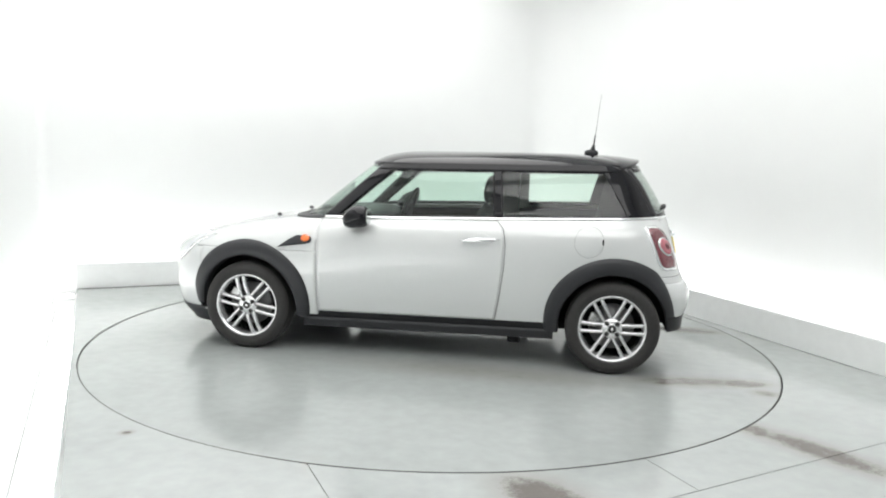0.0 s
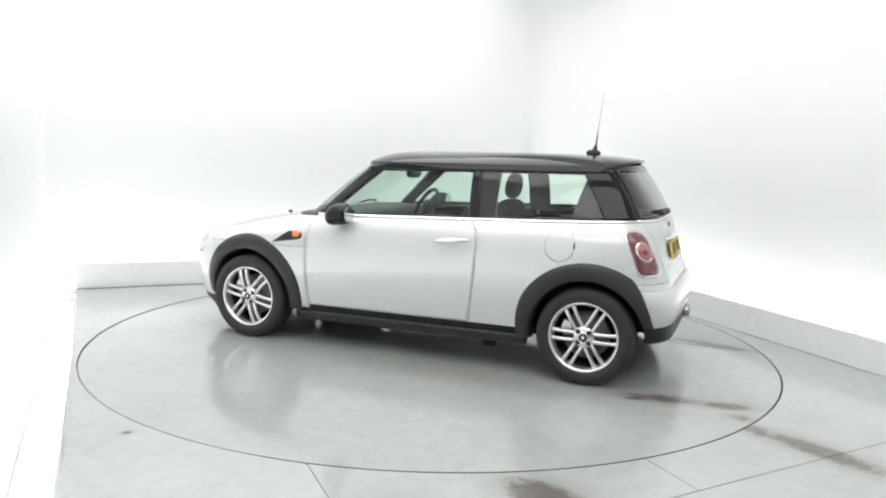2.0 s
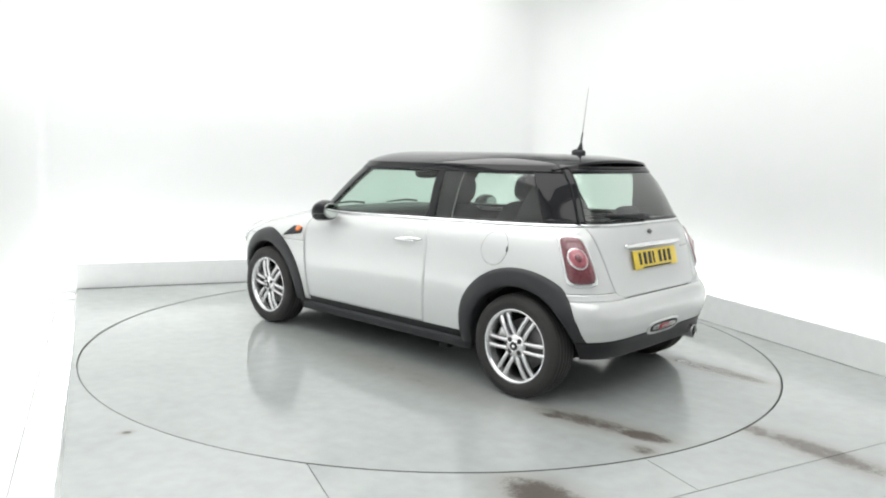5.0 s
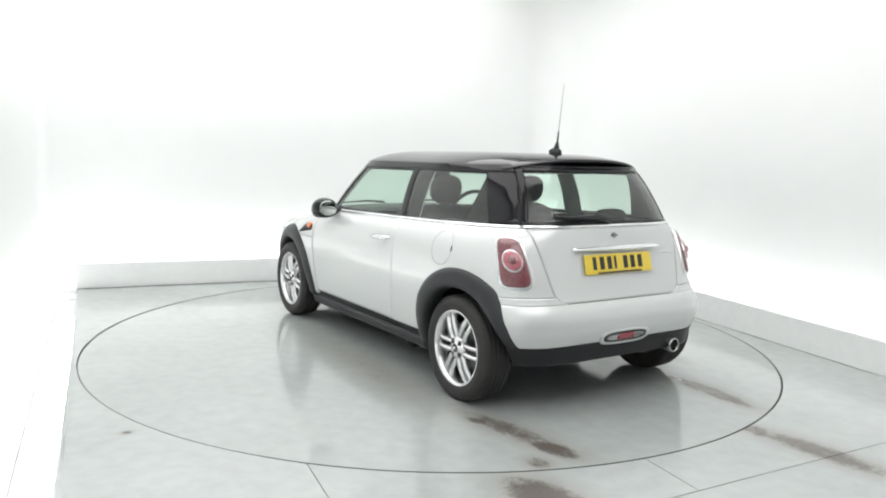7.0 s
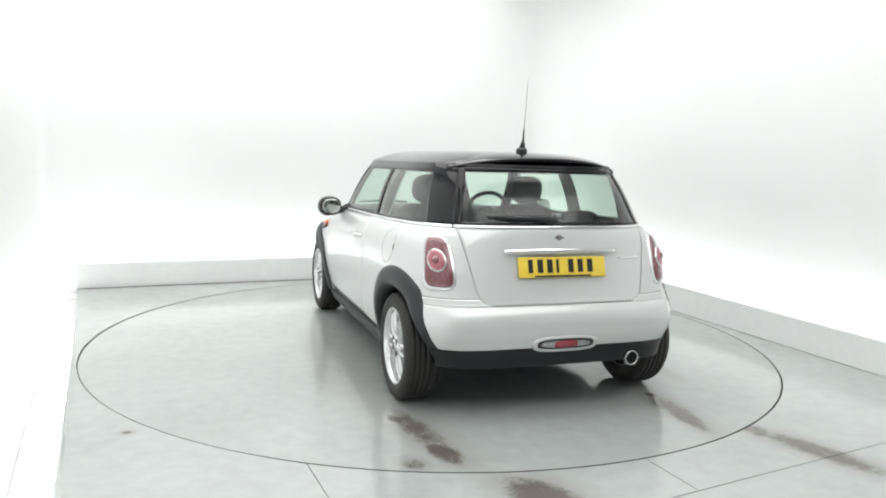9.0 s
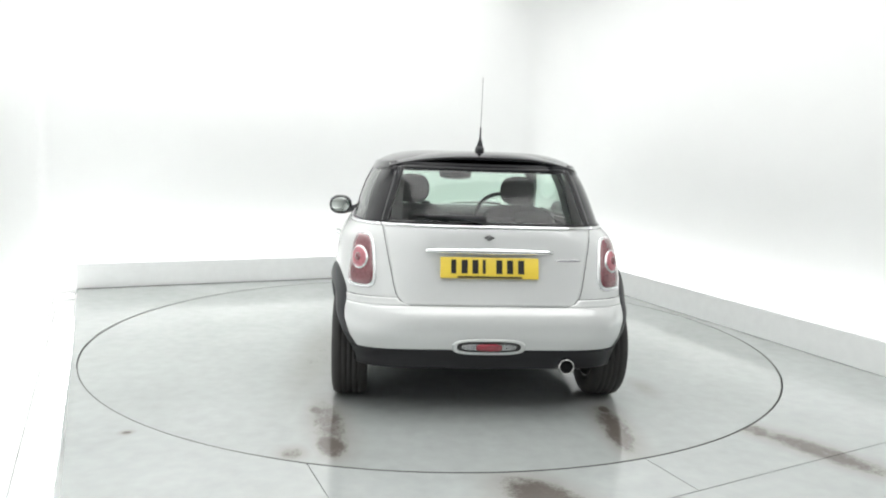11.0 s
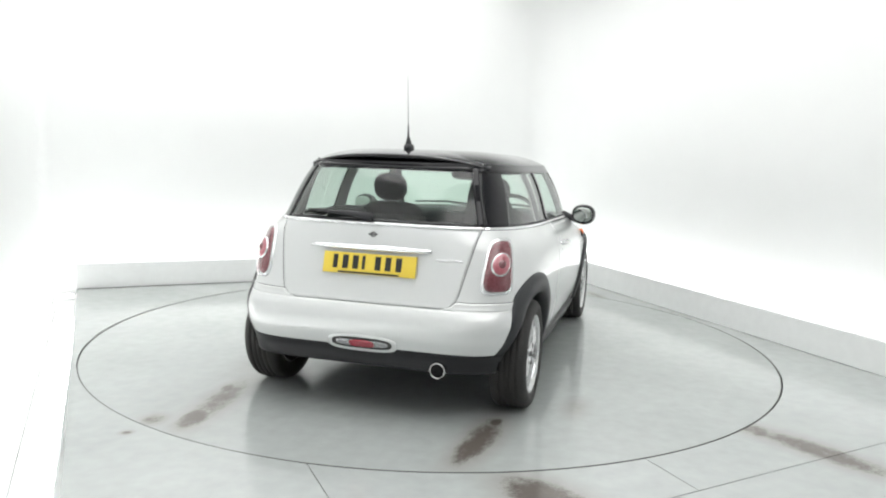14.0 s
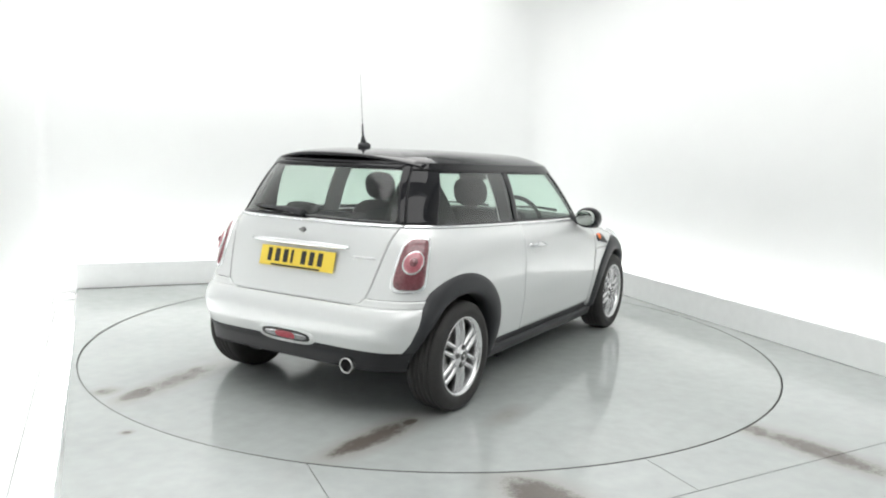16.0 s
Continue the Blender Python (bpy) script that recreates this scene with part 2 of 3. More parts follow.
def skewed(bm):
    """The side kerb stands slightly out of square."""
    for v in bm.verts:
        v.co.x += 0.02 * v.co.y - 0.022
    return bm


kerb = structure("kerb_1", boxed((-2.49, BACK, -0.06), (SIDE + 0.03, BACK + 0.03, KH), 0.004), KERB_WHITE, "low white kerb panel along the back of the stage")
# dark strip laid in the open joint to give it its shade
part("kerb_gap_shade", boxed((-2.48, BACK - 0.036, -0.06), (SIDE, BACK - 0.002, 0.002)), SEAL_AND_SHADE, kerb, "dark strip standing for the shade in the joint along the foot of the kerb", False)
structure("kerb_2", skewed(boxed((SIDE, -5.0, 0.002), (SIDE + 0.03, BACK - 0.004, KH), 0.004)), KERB_WHITE, "low white kerb panel along the side of the stage")


def backdrop():
    """White cyclorama: three walls with rounded corners, thin closed shell."""
    bm = bmesh.new()
    path = [(WALL_L, WALL_F)]
    for cx, cy, a0, r in ((WALL_L + 0.1, WALL_B - 0.1, 180, 0.1), (WALL_R - 0.4, WALL_B - 0.4, 90, 0.4)):
        path += [(cx + r * math.cos(radians(a0 - 9 * k)), cy + r * math.sin(radians(a0 - 9 * k))) for k in range(11)]
    path.append((WALL_R, WALL_F))
    out = [(x + (0.1 if x > 0 else -0.1) * (abs(x) > 2.3), y + 0.1 * (y > 2.4)) for x, y in path]
    cols = [[bm.verts.new((*p, -0.15)), bm.verts.new((*p, TOP)), bm.verts.new((*o, TOP)), bm.verts.new((*o, -0.15))] for p, o in zip(path, out)]
    for A, B in zip(cols, cols[1:]):
        for i in range(4):
            bm.faces.new((A[i], A[(i + 1) % 4], B[(i + 1) % 4], B[i]))
    bmesh.ops.recalc_face_normals(bm, faces=bm.faces)
    ob = structure("backdrop", bm, WALL_WHITE, "smooth white studio backdrop with rounded corners", True)
    return ob


backdrop()
# added out of view: closes the room and darkens what the car reflects
structure("unseen_dark_wall", boxed((WALL_L - .1, WALL_F - 0.1, 0), (WALL_R + .1, WALL_F, TOP)), WALL_GREY, "unseen dark grey wall added behind the camera to keep reflections dark")
structure("ceiling", boxed((WALL_L - .1, WALL_F - .1, TOP), (WALL_R + .1, WALL_B + .1, TOP + 0.1)), WALL_WHITE, "white studio ceiling")


def softbox(u, v, w, d):
    e = new("ceiling_light")
    tagged(e, "large flat white softbox under the ceiling, out of view", "light", "ceiling softboxes")
    e.matrix_world = STAGE @ pose(u, v, TOP)
    bm = bmesh.new()
    for lo, hi in (((-w / 2, -d / 2, -0.10), (-w / 2 + .03, d / 2, 0)), ((w / 2 - .03, -d / 2, -0.10), (w / 2, d / 2, 0)), ((-w / 2, -d / 2, -.1), (w / 2, -d / 2 + .03, 0)), ((-w / 2, d / 2 - .03, -.1), (w / 2, d / 2, 0))):
        box(bm, lo, hi)
    part("frame", bm, KERB_WHITE, e, smooth=False)
    part("diffuser", boxed((-w / 2 + .035, -d / 2 + .035, -0.085), (w / 2 - .035, d / 2 - .035, -0.06)), SOFTBOX, e, smooth=False)


softbox(-0.45, 0.15, 4.15, 5.6)
# added behind the camera as fill for the back wall's middle
softbox(-0.2, -4.6, 4.6, 2.6)


def strip_light(u, v, length, turn, half=0.085, z=0.0):
    e = new("strip_light")
    tagged(e, "flat white light strip lying in the trough", "light", "trough light strips")
    e.matrix_world = STAGE @ pose(u, v, z, 0, 0, turn)
    part("batten", boxed((-length / 2, -half, -0.004), (length / 2, half, 0.018), 0.004), KERB_WHITE, e)
    part("diffuser", boxed((-length / 2 + 0.01, 0.007 - half, 0.016), (length / 2 - 0.01, half - 0.007, 0.026), 0.003), STRIP, e)


for k in range(3):
    strip_light(-1.62 + 1.69 * k, 2.87, 1.68, 0)
    strip_light(2.77, 1.75 - 1.73 * k, 1.72, 90)
# added further forward to brighten the right wall and the car's right flank
strip_light(2.77, -3.44, 1.72, 90)
# short strip added to whiten the back left corner
strip_light(-2.60, 2.86, 0.17, 0, 0.10, -0.126)
for k in range(4):
    strip_light(-2.556, 1.00 - 1.73 * k, 1.725, 90, 0.085, -0.126)
    # second left row, added close to the wall to white out its foot
    strip_light(-2.748, 2.14 - 1.73 * k, 1.725, 90, 0.05, -0.126)


# ---- the car's surface ----
# Plan slices at height z: half width, front and rear reach, and the squareness of the front and rear corners.
TABLE = ((0.16, .745, 1.84, 1.66, 4.5, 6.0), (0.25, .775, 1.90, 1.71, 5, 6.6), (0.33, .797, 1.925, 1.712, 5, 6.6), (0.42, .818, 1.935, 1.742, 5, 7), (0.50, .830, 1.93, 1.745, 5, 7),
         (0.555, .836, 1.925, 1.726, 5, 6.6), (0.585, .838, 1.92, 1.698, 5, 6.3), (0.66, .842, 1.905, 1.672, 4.8, 5.9), (0.74, .842, 1.86, 1.648, 4.4, 5.5), (0.80, .838, 1.76, 1.630, 3.8, 5.2),
         (0.86, .826, 1.56, 1.613, 3.3, 5.0), (0.90, .808, 1.36, 1.603, 3.3, 4.8), (0.93, .780, 1.14, 1.594, 3.6, 4.7), (0.957, .742, 0.93, 1.583, 4.3, 4.6), (1.0, .728, 0.87, 1.562, 4.5, 4.6),
         (1.1, .700, 0.74, 1.515, 4.5, 4.5), (1.2, .664, 0.61, 1.458, 4.5, 4.5), (1.30, .612, 0.475, 1.39, 4.5, 4.5), (1.36, .57, 0.40, 1.35, 4.5, 4.5))
XM, HUB_X, HUB_Z = -0.1, 1.2335, 0.302
ZG = np.linspace(0.10, 1.40, 651)
SMOOTH = {}
for j, key in enumerate(("w", "xf", "xr", "nf", "nr")):
    raw = np.interp(ZG, [r[0] for r in TABLE], [r[j + 1] for r in TABLE])
    ker = np.exp(-0.5 * (np.arange(-24, 25) / (6.0 if key == "xr" else 8.0)) ** 2)
    SMOOTH[key] = np.convolve(np.pad(raw, 24, mode="edge"), ker / ker.sum(), "valid")


def at(key, z):
    return float(np.interp(z, ZG, SMOOTH[key]))


def rake(z):
    """How far the lines of the body drop per metre towards the front."""
    return float(np.interp(z, (0.3, 0.6, 0.80, 0.957, 1.3), (0.012, 0.012, 0.024, 0.036, 0.018)))


def design(z, x):
    """The slice whose true height is z at x."""
    d = z
    for _ in range(4):
        d = z + rake(d) * x
    return d


SLICES = {}


def slice_at(z):
    """Half outline of a slice, front centre to rear centre, with its running length."""
    k = round(z, 4)
    if k not in SLICES:
        th = np.linspace(0, math.pi, 361)
        c, s = np.cos(th), np.sin(th)
        w = at("w", z)
        fa, ra = at("xf", z) - XM, at("xr", z) + XM
        a, n = np.where(c >= 0, fa, ra), np.where(c >= 0, at("nf", z), at("nr", z))
        r = ((np.abs(c) / a) ** n + (np.abs(s) / w) ** n) ** (-1 / n)
        x, y = XM + r * c, r * s
        y[0] = y[-1] = 0.0
        l = np.concatenate([[0], np.cumsum(np.hypot(np.diff(x), np.diff(y)))])
        SLICES[k] = (x, y, l)
    return SLICES[k]


def at_x(x):
    """Bound: where the side reaches x."""
    f = x if callable(x) else (lambda z: x)
    return lambda z: float(np.interp(-f(z), -slice_at(z)[0], slice_at(z)[2]))


def rear_y(y):
    """Bound: where the tail is y from the middle (0: the middle)."""
    f = y if callable(y) else (lambda z: y)

    def g(z):
        X, Y, L = slice_at(z)
        return float(np.interp(f(z), Y[181:][::-1], L[181:][::-1]))
    return g


def front_y(y):
    def g(z):
        X, Y, L = slice_at(z)
        return float(np.interp(y, Y[:180], L[:180]))
    return g


def skin(s, z, off=0.0, side=1):
    """A point of the body's surface, off metres outside it."""
    X, Y, L = slice_at(z)
    x, y = float(np.interp(s, L, X)), float(np.interp(s, L, Y))
    if off:
        e = 0.012
        tx, ty = float(np.interp(s + e, L, X) - np.interp(s - e, L, X)), float(np.interp(s + e, L, Y) - np.interp(s - e, L, Y))
        if s - e < 0 or s + e > L[-1]:
            tx, ty = 0.0, (1.0 if s < 1 else -1.0)
        n = Vector((-ty, tx, 0))
        n = -n.normalized()
        X2, Y2, L2 = slice_at(z + 0.01)
        k = s / L[-1] * L2[-1]
        up = Vector((float(np.interp(k, L2, X2)) - x, float(np.interp(k, L2, Y2)) - y, 0))
        slope = max(-4.0, min(4.0, -up.dot(n) / 0.01))
        n = Vector((n.x, n.y, slope)).normalized()
        x, y, z = x + off * n.x, y + off * n.y, z + off * n.z
    return Vector((x, side * y, z - rake(z) * x))


def in_arch(p, r):
    return min((abs(p.x) - HUB_X) ** 2 + (p.z - HUB_Z) ** 2, 9) < r * r and abs(p.y) > 0.45


def panel(b0, b1, z0, z1, ns, nz, side=1, off=0.0, gap=0.0013, lip=0.016, arch=0.0, bm=None):
    """A sheet of the body between two bounds and two heights, with its edges turned in."""
    bm = bm or bmesh.new()
    top = z1 - gap
    zs = [z0 + gap + (top - z0 - gap) * k / nz for k in range(nz + 1)]
    rows = []
    for z in zs:
        a, b = b0(z) + gap, b1(z) - (gap if b1(z) < slice_at(z)[2][-1] - 0.001 else 0)
        if b0(z) < 0.001:
            a = 0.0
        rows.append([(a + (b - a) * k / ns, z) for k in range(ns + 1)])
    grid = [[bm.verts.new(skin(s, z, off, side)) for s, z in r] for r in rows]
    for i in range(nz):
        for k in range(ns):
            q = (grid[i][k], grid[i][k + 1], grid[i + 1][k + 1], grid[i + 1][k])
            c = (q[0].co + q[1].co + q[2].co + q[3].co) / 4
            if arch and in_arch(c, arch):
                continue
            bm.faces.new(q if side > 0 else q[::-1])
    if lip:
        ring = [(i, 0) for i in range(nz + 1)] + [(nz, k) for k in range(1, ns + 1)] + [(i, ns) for i in range(nz - 1, -1, -1)] + [(0, k) for k in range(ns - 1, -1, -1)]
        inner = [bm.verts.new(skin(*rows[i][k], off - lip, side)) for i, k in ring]
        for j in range(len(ring) - 1):
            (i, k), (i2, k2) = ring[j], ring[j + 1]
            A, B = grid[i][k], grid[i2][k2]
            if arch and in_arch((A.co + B.co) / 2, arch):
                continue
            if abs(A.co.y) < 1e-4 and abs(B.co.y) < 1e-4:
                continue
            q = (A, B, inner[j + 1], inner[j])
            bm.faces.new(q if side > 0 else q[::-1])
    bmesh.ops.delete(bm, geom=[v for v in bm.verts if not v.link_faces], context="VERTS")
    return bm


def mirrored(make):
    """Join a sheet of the left half with that of the right half along the middle."""
    bm = bmesh.new()
    make(1, bm)
    make(-1, bm)
    bmesh.ops.remove_doubles(bm, verts=bm.verts, dist=0.0004)
    return bm


def blob(center, outline, height=0.01, side=1, dome=0.35, sink=0.006, rings=4):
    """A raised piece on the skin: outline of (along, up) offsets round a centre (bound, height)."""
    bm = bmesh.new()
    bound, zc = center
    n = len(outline)
    levels = [(1.0, -sink), (1.0, height * 0.7), (0.96, height)] + [(0.96 * (1 - (k + 1) / rings), height * (1 + dome * (1 - (1 - (k + 1) / rings) ** 2))) for k in range(rings - 1)]
    loops = []
    for sc, h in levels:
        loops.append([bm.verts.new(skin(bound(zc + sc * dz) + sc * dx, zc + sc * dz, h, side)) for dx, dz in outline])
    for A, B in zip(loops, loops[1:]):
        for k in range(n):
            bm.faces.new((A[k], A[(k + 1) % n], B[(k + 1) % n], B[k]))
    mid = bm.verts.new(skin(bound(zc), zc, height * (1 + dome), side))
    for k in range(n):
        bm.faces.new((loops[-1][k], loops[-1][(k + 1) % n], mid))
    bmesh.ops.recalc_face_normals(bm, faces=bm.faces)
    return bm


def rounded(w, h, power=4.0, n=36, shear=0.0, taper=0.0):
    """Outline of a rounded box, w by h."""
    pts = []
    for k in range(n):
        t = 2 * math.pi * k / n
        c, s = math.cos(t), math.sin(t)
        r = (abs(c) ** power + abs(s) ** power) ** (-1 / power)
        x, y = r * c, r * s
        pts.append((w / 2 * x * (1 - taper * y) + shear * y * h / 2, h / 2 * y))
    return pts


def seam(bounds, radius=0.003, side=1, off=0.0):
    return tube([skin(b(z), z, off, side) for b, z in bounds], radius, 6)


# ---- the car ----
car = new("car")
tagged(car, "silver-white three-door hatchback with black roof and arches on the turntable", "car")


def add(name, bm, mat, parent=None, label="", smooth=True):
    return part(name, bm, mat, parent or car, label, smooth)


BELT = 0.957
door_front = lambda z: 0.735 + 0.02 * max(0.0, (z - 0.75)) - 0.02 * max(0, 0.4 - z)
door_rear = lambda z: float(np.interp(z, (0.30, 0.45, 0.65, 0.80, 0.90, 0.957), (-0.475, -0.50, -0.525, -0.53, -0.51, -0.455)))
hatch_y = lambda z: float(np.interp(z, (0.585, 0.60, 0.63, 0.68, 0.957), (0.40, 0.455, 0.485, 0.50, 0.565)))
ARCH_IN = 0.40

# inner shell: closes the gaps, door linings
core = bmesh.new()
for s in (1, -1):
    panel(lambda z: 0.0, rear_y(0), 0.262, 0.90, 150, 30, s, off=-0.028, gap=0.0, lip=0, arch=0.385, bm=core)
bmesh.ops.remove_doubles(core, verts=core.verts, dist=0.001)
add("inner_shell", core, UNDER)
add("floorpan", boxed((-1.45, -0.56, 0.222), (1.70, 0.56, 0.275), 0.01), UNDER)
for s in (1, -1):
    add("front_wing", panel(at_x(1.60), at_x(lambda z: door_front(z)), 0.27, 0.7195, 44, 24, s, gap=0.0015, arch=ARCH_IN), PAINT)
    d = add("door", panel(at_x(door_front), at_x(door_rear), 0.30, 0.949, 48, 36, s), PAINT)
    quarter = panel(lambda z: at_x(door_rear)(z) + 0.0025, at_x(-1.42), 0.302, 0.947, 44, 44, s, arch=ARCH_IN, gap=0.0, lip=0)
    panel(at_x(-1.42), lambda z: rear_y(hatch_y)(z) - 0.0025, 0.624, 0.947, 30, 24, s, arch=ARCH_IN, gap=0.0, lip=0, bm=quarter)
    add("rear_quarter", quarter, PAINT)
    # door handle with its cup
    hx = -0.365
    hz = design(0.832, hx)
    bar = bmesh.new()
    for k, zo in enumerate((-0.006, 0.0, 0.006)):
        tube([skin(at_x(hx)(hz) - 0.105 + 0.21 * q / 12, hz + zo, 0.004 + 0.030 * math.sin(math.pi * q / 12) ** 0.45, s) for q in range(13)], [0.004 + 0.005 * math.sin(math.pi * q / 12) ** 0.5 for q in range(13)], 8, True, bar)
    add("door_handle", bar, CHROME, d, "silver bar handle")
    add("handle_cup", blob((at_x(hx), hz), rounded(0.135, 0.095, 2.0), 0.0012, s, 0.0), PAINT, d)
    # sill
    sl = add("sill", panel(at_x(0.86), at_x(-0.86), 0.240, 0.302, 40, 5, s, off=-0.012, arch=0.36, lip=0.04), SILL_BLACK, None, "black plastic sill")
    add("sill_ledge", panel(at_x(0.84), at_x(-0.86), 0.192, 0.252, 40, 5, s, off=0.012, arch=0.36, lip=0.06), TRIM_BLACK, sl)
    # chrome line under the windows
    add("chrome_beltline", panel(at_x(0.72), rear_y(lambda z: 0.575), 0.949, 0.960, 80, 3, s, off=0.006, gap=0.0, lip=0.01), CHROME)
    # side scuttle and its repeater
    sc = add("side_scuttle", blob((at_x(0.86), design(0.775, 0.86)), [(-0.15, -0.055), (-0.07, 0.002), (-0.02, 0.030), (0.06, 0.030), (0.085, 0.022), (0.09, 0.0), (0.08, -0.018), (0.05, -0.026), (-0.04, -0.038)], 0.012, s, 0.1), TRIM_BLACK, None, "black plastic side scuttle")
    add("side_repeater", blob((at_x(0.812), design(0.787, 0.812)), rounded(0.060, 0.044, 2.2), 0.019, s, 0.25), AMBER, sc, "orange repeater lens")
    # tail lamp: chrome surround, red lens, ringed bowl
    lz = design(0.820, -1.58)
    ly = rear_y(lambda z: 0.668 + 0.06 * (0.79 - z))
    tl = add("tail_lamp", blob((ly, lz), rounded(0.176, 0.252, 4.6, 44, 0.0, 0.16), 0.010, s, 0.1), LAMP_CLEAR, None, "upright tail lamp in a chrome surround")
    add("lamp_lens", blob((ly, lz), rounded(0.150, 0.226, 4.6, 44, 0.0, 0.16), 0.018, s, 0.35), LAMP_RED, tl, "dark red lens")
    add("lamp_ring", blob((ly, lz + 0.006), rounded(0.106, 0.106, 2.0, 32), 0.029, s, 0.05), LAMP_CLEAR, tl, "bright ring")
    add("lamp_bowl", blob((ly, lz + 0.006), rounded(0.096, 0.096, 2.0, 32), 0.032, s, 0.2), LAMP_PINK, tl, "bright red round bowl")
    add("lamp_boss", blob((ly, lz + 0.006), rounded(0.040, 0.040, 2.0, 20), 0.037, s, 0.3), LAMP_RED, tl, "darker red centre")
    # headlamp
    hl = add("headlamp", blob((front_y(0.60), 0.70), rounded(0.27, 0.24, 2.2, 40), 0.014, s, 0.3), CHROME, None, "round headlamp in a chrome ring")
    add("headlamp_lens", blob((front_y(0.60), 0.70), rounded(0.235, 0.205, 2.2, 40), 0.022, s, 0.5), LAMP_CLEAR, hl)

# fuel flap on the left side
fz = design(0.853, -1.06)
fl = add("fuel_flap", blob((at_x(-1.06), fz), rounded(0.178, 0.178, 2.0, 44), 0.0012, 1, 0.0), PAINT)
# the shadow in the flap's gap, drawn as a thin dark line
bm = bmesh.new()
tube([skin(at_x(-1.06)(fz + 0.092 * math.sin(a * math.pi / 20)) + 0.092 * math.cos(a * math.pi / 20), fz + 0.092 * math.sin(a * math.pi / 20), 0.0004) for a in range(41)], 0.0007, 6, False, bm)
add("flap_gap_shade", bm, SEAL_AND_SHADE, fl)
# thumb notch: only its shade, as a dark blob on the flap
add("notch_shade", blob((at_x(-1.147), fz), rounded(0.012, 0.034, 2.6, 16), 0.0015, 1, 0.1), SLOT, fl)

# bonnet, bumpers, hatch
add("bonnet", mirrored(lambda s, b: panel(lambda z: 0.0, at_x(door_front), 0.7195, 0.943, 60, 44, s, gap=0.0015, bm=b)), PAINT)
add("cowl", mirrored(lambda s, b: panel(lambda z: 0.0, at_x(lambda z: 0.73), 0.943, 0.962, 40, 4, s, gap=0.001, off=0.002, bm=b)), TRIM_BLACK)
fb = add("front_bumper", mirrored(lambda s, b: panel(lambda z: 0.0, at_x(1.60), 0.268, 0.715, 50, 24, s, arch=ARCH_IN, bm=b)), PAINT)
add("front_lip", mirrored(lambda s, b: panel(lambda z: 0.0, at_x(1.56), 0.150, 0.268, 50, 8, s, off=0.004, arch=0.36, lip=0.05, bm=b)), TRIM_BLACK, fb)
gr = add("grille", mirrored(lambda s, b: panel(lambda z: 0.0, front_y(0.42), 0.50, 0.66, 24, 8, s, off=0.006, bm=b)), TRIM_BLACK)
for zz in (0.53, 0.575, 0.62):
    add("grille_bar", mirrored(lambda s, b: panel(lambda z: 0.0, front_y(0.40), zz - 0.009, zz + 0.009, 20, 2, s, off=0.016, lip=0.01, gap=0.0, bm=b)), CHROME, gr)


def bumper_half(s, b):
    panel(at_x(-1.42), rear_y(0), 0.352, 0.585, 60, 18, s, off=0.004, arch=ARCH_IN, lip=0.03, bm=b)
    panel(at_x(-1.42), lambda z: rear_y(hatch_y)(z) - 0.004, 0.5826, 0.621, 26, 4, s, off=0.004, gap=0.0, arch=ARCH_IN, lip=0.02, bm=b)


rb = add("rear_bumper", mirrored(bumper_half), PAINT)
add("rear_valance", mirrored(lambda s, b: panel(at_x(-1.42), rear_y(0), 0.260, 0.362, 60, 10, s, off=0.008, arch=0.355, gap=0.0, lip=0.05, bm=b)), SILL_BLACK, rb, "black plastic lower valance")
hatch = add("tailgate", mirrored(lambda s, b: panel(rear_y(hatch_y), rear_y(0), 0.588, 0.949, 36, 34, s, bm=b)), PAINT)
add("chrome_beltline", mirrored(lambda s, b: panel(rear_y(lambda z: 0.57), rear_y(0), 0.949, 0.960, 30, 3, s, off=0.006, gap=0.0, lip=0.01, bm=b)), CHROME, hatch)

# tailgate furniture
def on_rear(z):
    """Tail surface in the middle at true height z."""
    return -at("xr", design(z, -1.65))


bm = bmesh.new()
pts = []
for k in range(25):
    y = -0.335 + 0.67 * k / 24
    zd = design(0.882, -1.65)
    p = skin(rear_y(lambda z: abs(y))(zd), zd, 0.020, 1 if y >= 0 else -1)
    pts.append(p)
tube(pts, [0.010 + 0.008 * math.sin(math.pi * k / 24) for k in range(25)], 10, True, bm)
add("grip_bar", bm, CHROME, hatch, "chrome grip bar over the plate")
bd = add("badge", lathe([(0.0, 0.006), (0.012, 0.006), (0.015, 0.003), (0.016, -0.008)], 28, "X"), STEEL_DARK, hatch, "small round badge with wings")
bd.matrix_local = pose(on_rear(0.957) - 0.004, 0, 0.957, 0, -12, 180)
bm = boxed((-0.004, -0.026, -0.003), (0.004, 0.026, 0.003), 0.002)
w = add("badge_wing", bm, TRIM_BLACK, hatch)
w.matrix_local = pose(on_rear(0.957) - 0.006, 0, 0.957, 0, -12, 0)
tilt = math.degrees(math.atan2(on_rear(0.84) - on_rear(0.74), 0.1))
plate_m = pose((on_rear(0.865) + on_rear(0.745)) / 2 - 0.016, 0, 0.803, 0, tilt, 0)
pl = add("number_plate", boxed((-0.004, -0.26, -0.056), (0.004, 0.26, 0.056), 0.003), PLATE_YELLOW, None, "yellow rear number plate with plain black bars")
pl.matrix_local = plate_m
for k, (y, wd) in enumerate(((0.190, .026), (0.133, .032), (0.076, .032), (0.030, .016), (-0.050, .032), (-0.107, .032), (-0.166, .032))):
    add("plate_bar", boxed((-0.0065, y - wd / 2, -0.030), (-0.003, y + wd / 2, 0.042)), PLATE_BLACK, pl, smooth=False)
add("plate_strip", boxed((-0.0065, -0.17, -0.0535), (-0.003, 0.17, -0.044)), PLATE_BLACK, pl, smooth=False)
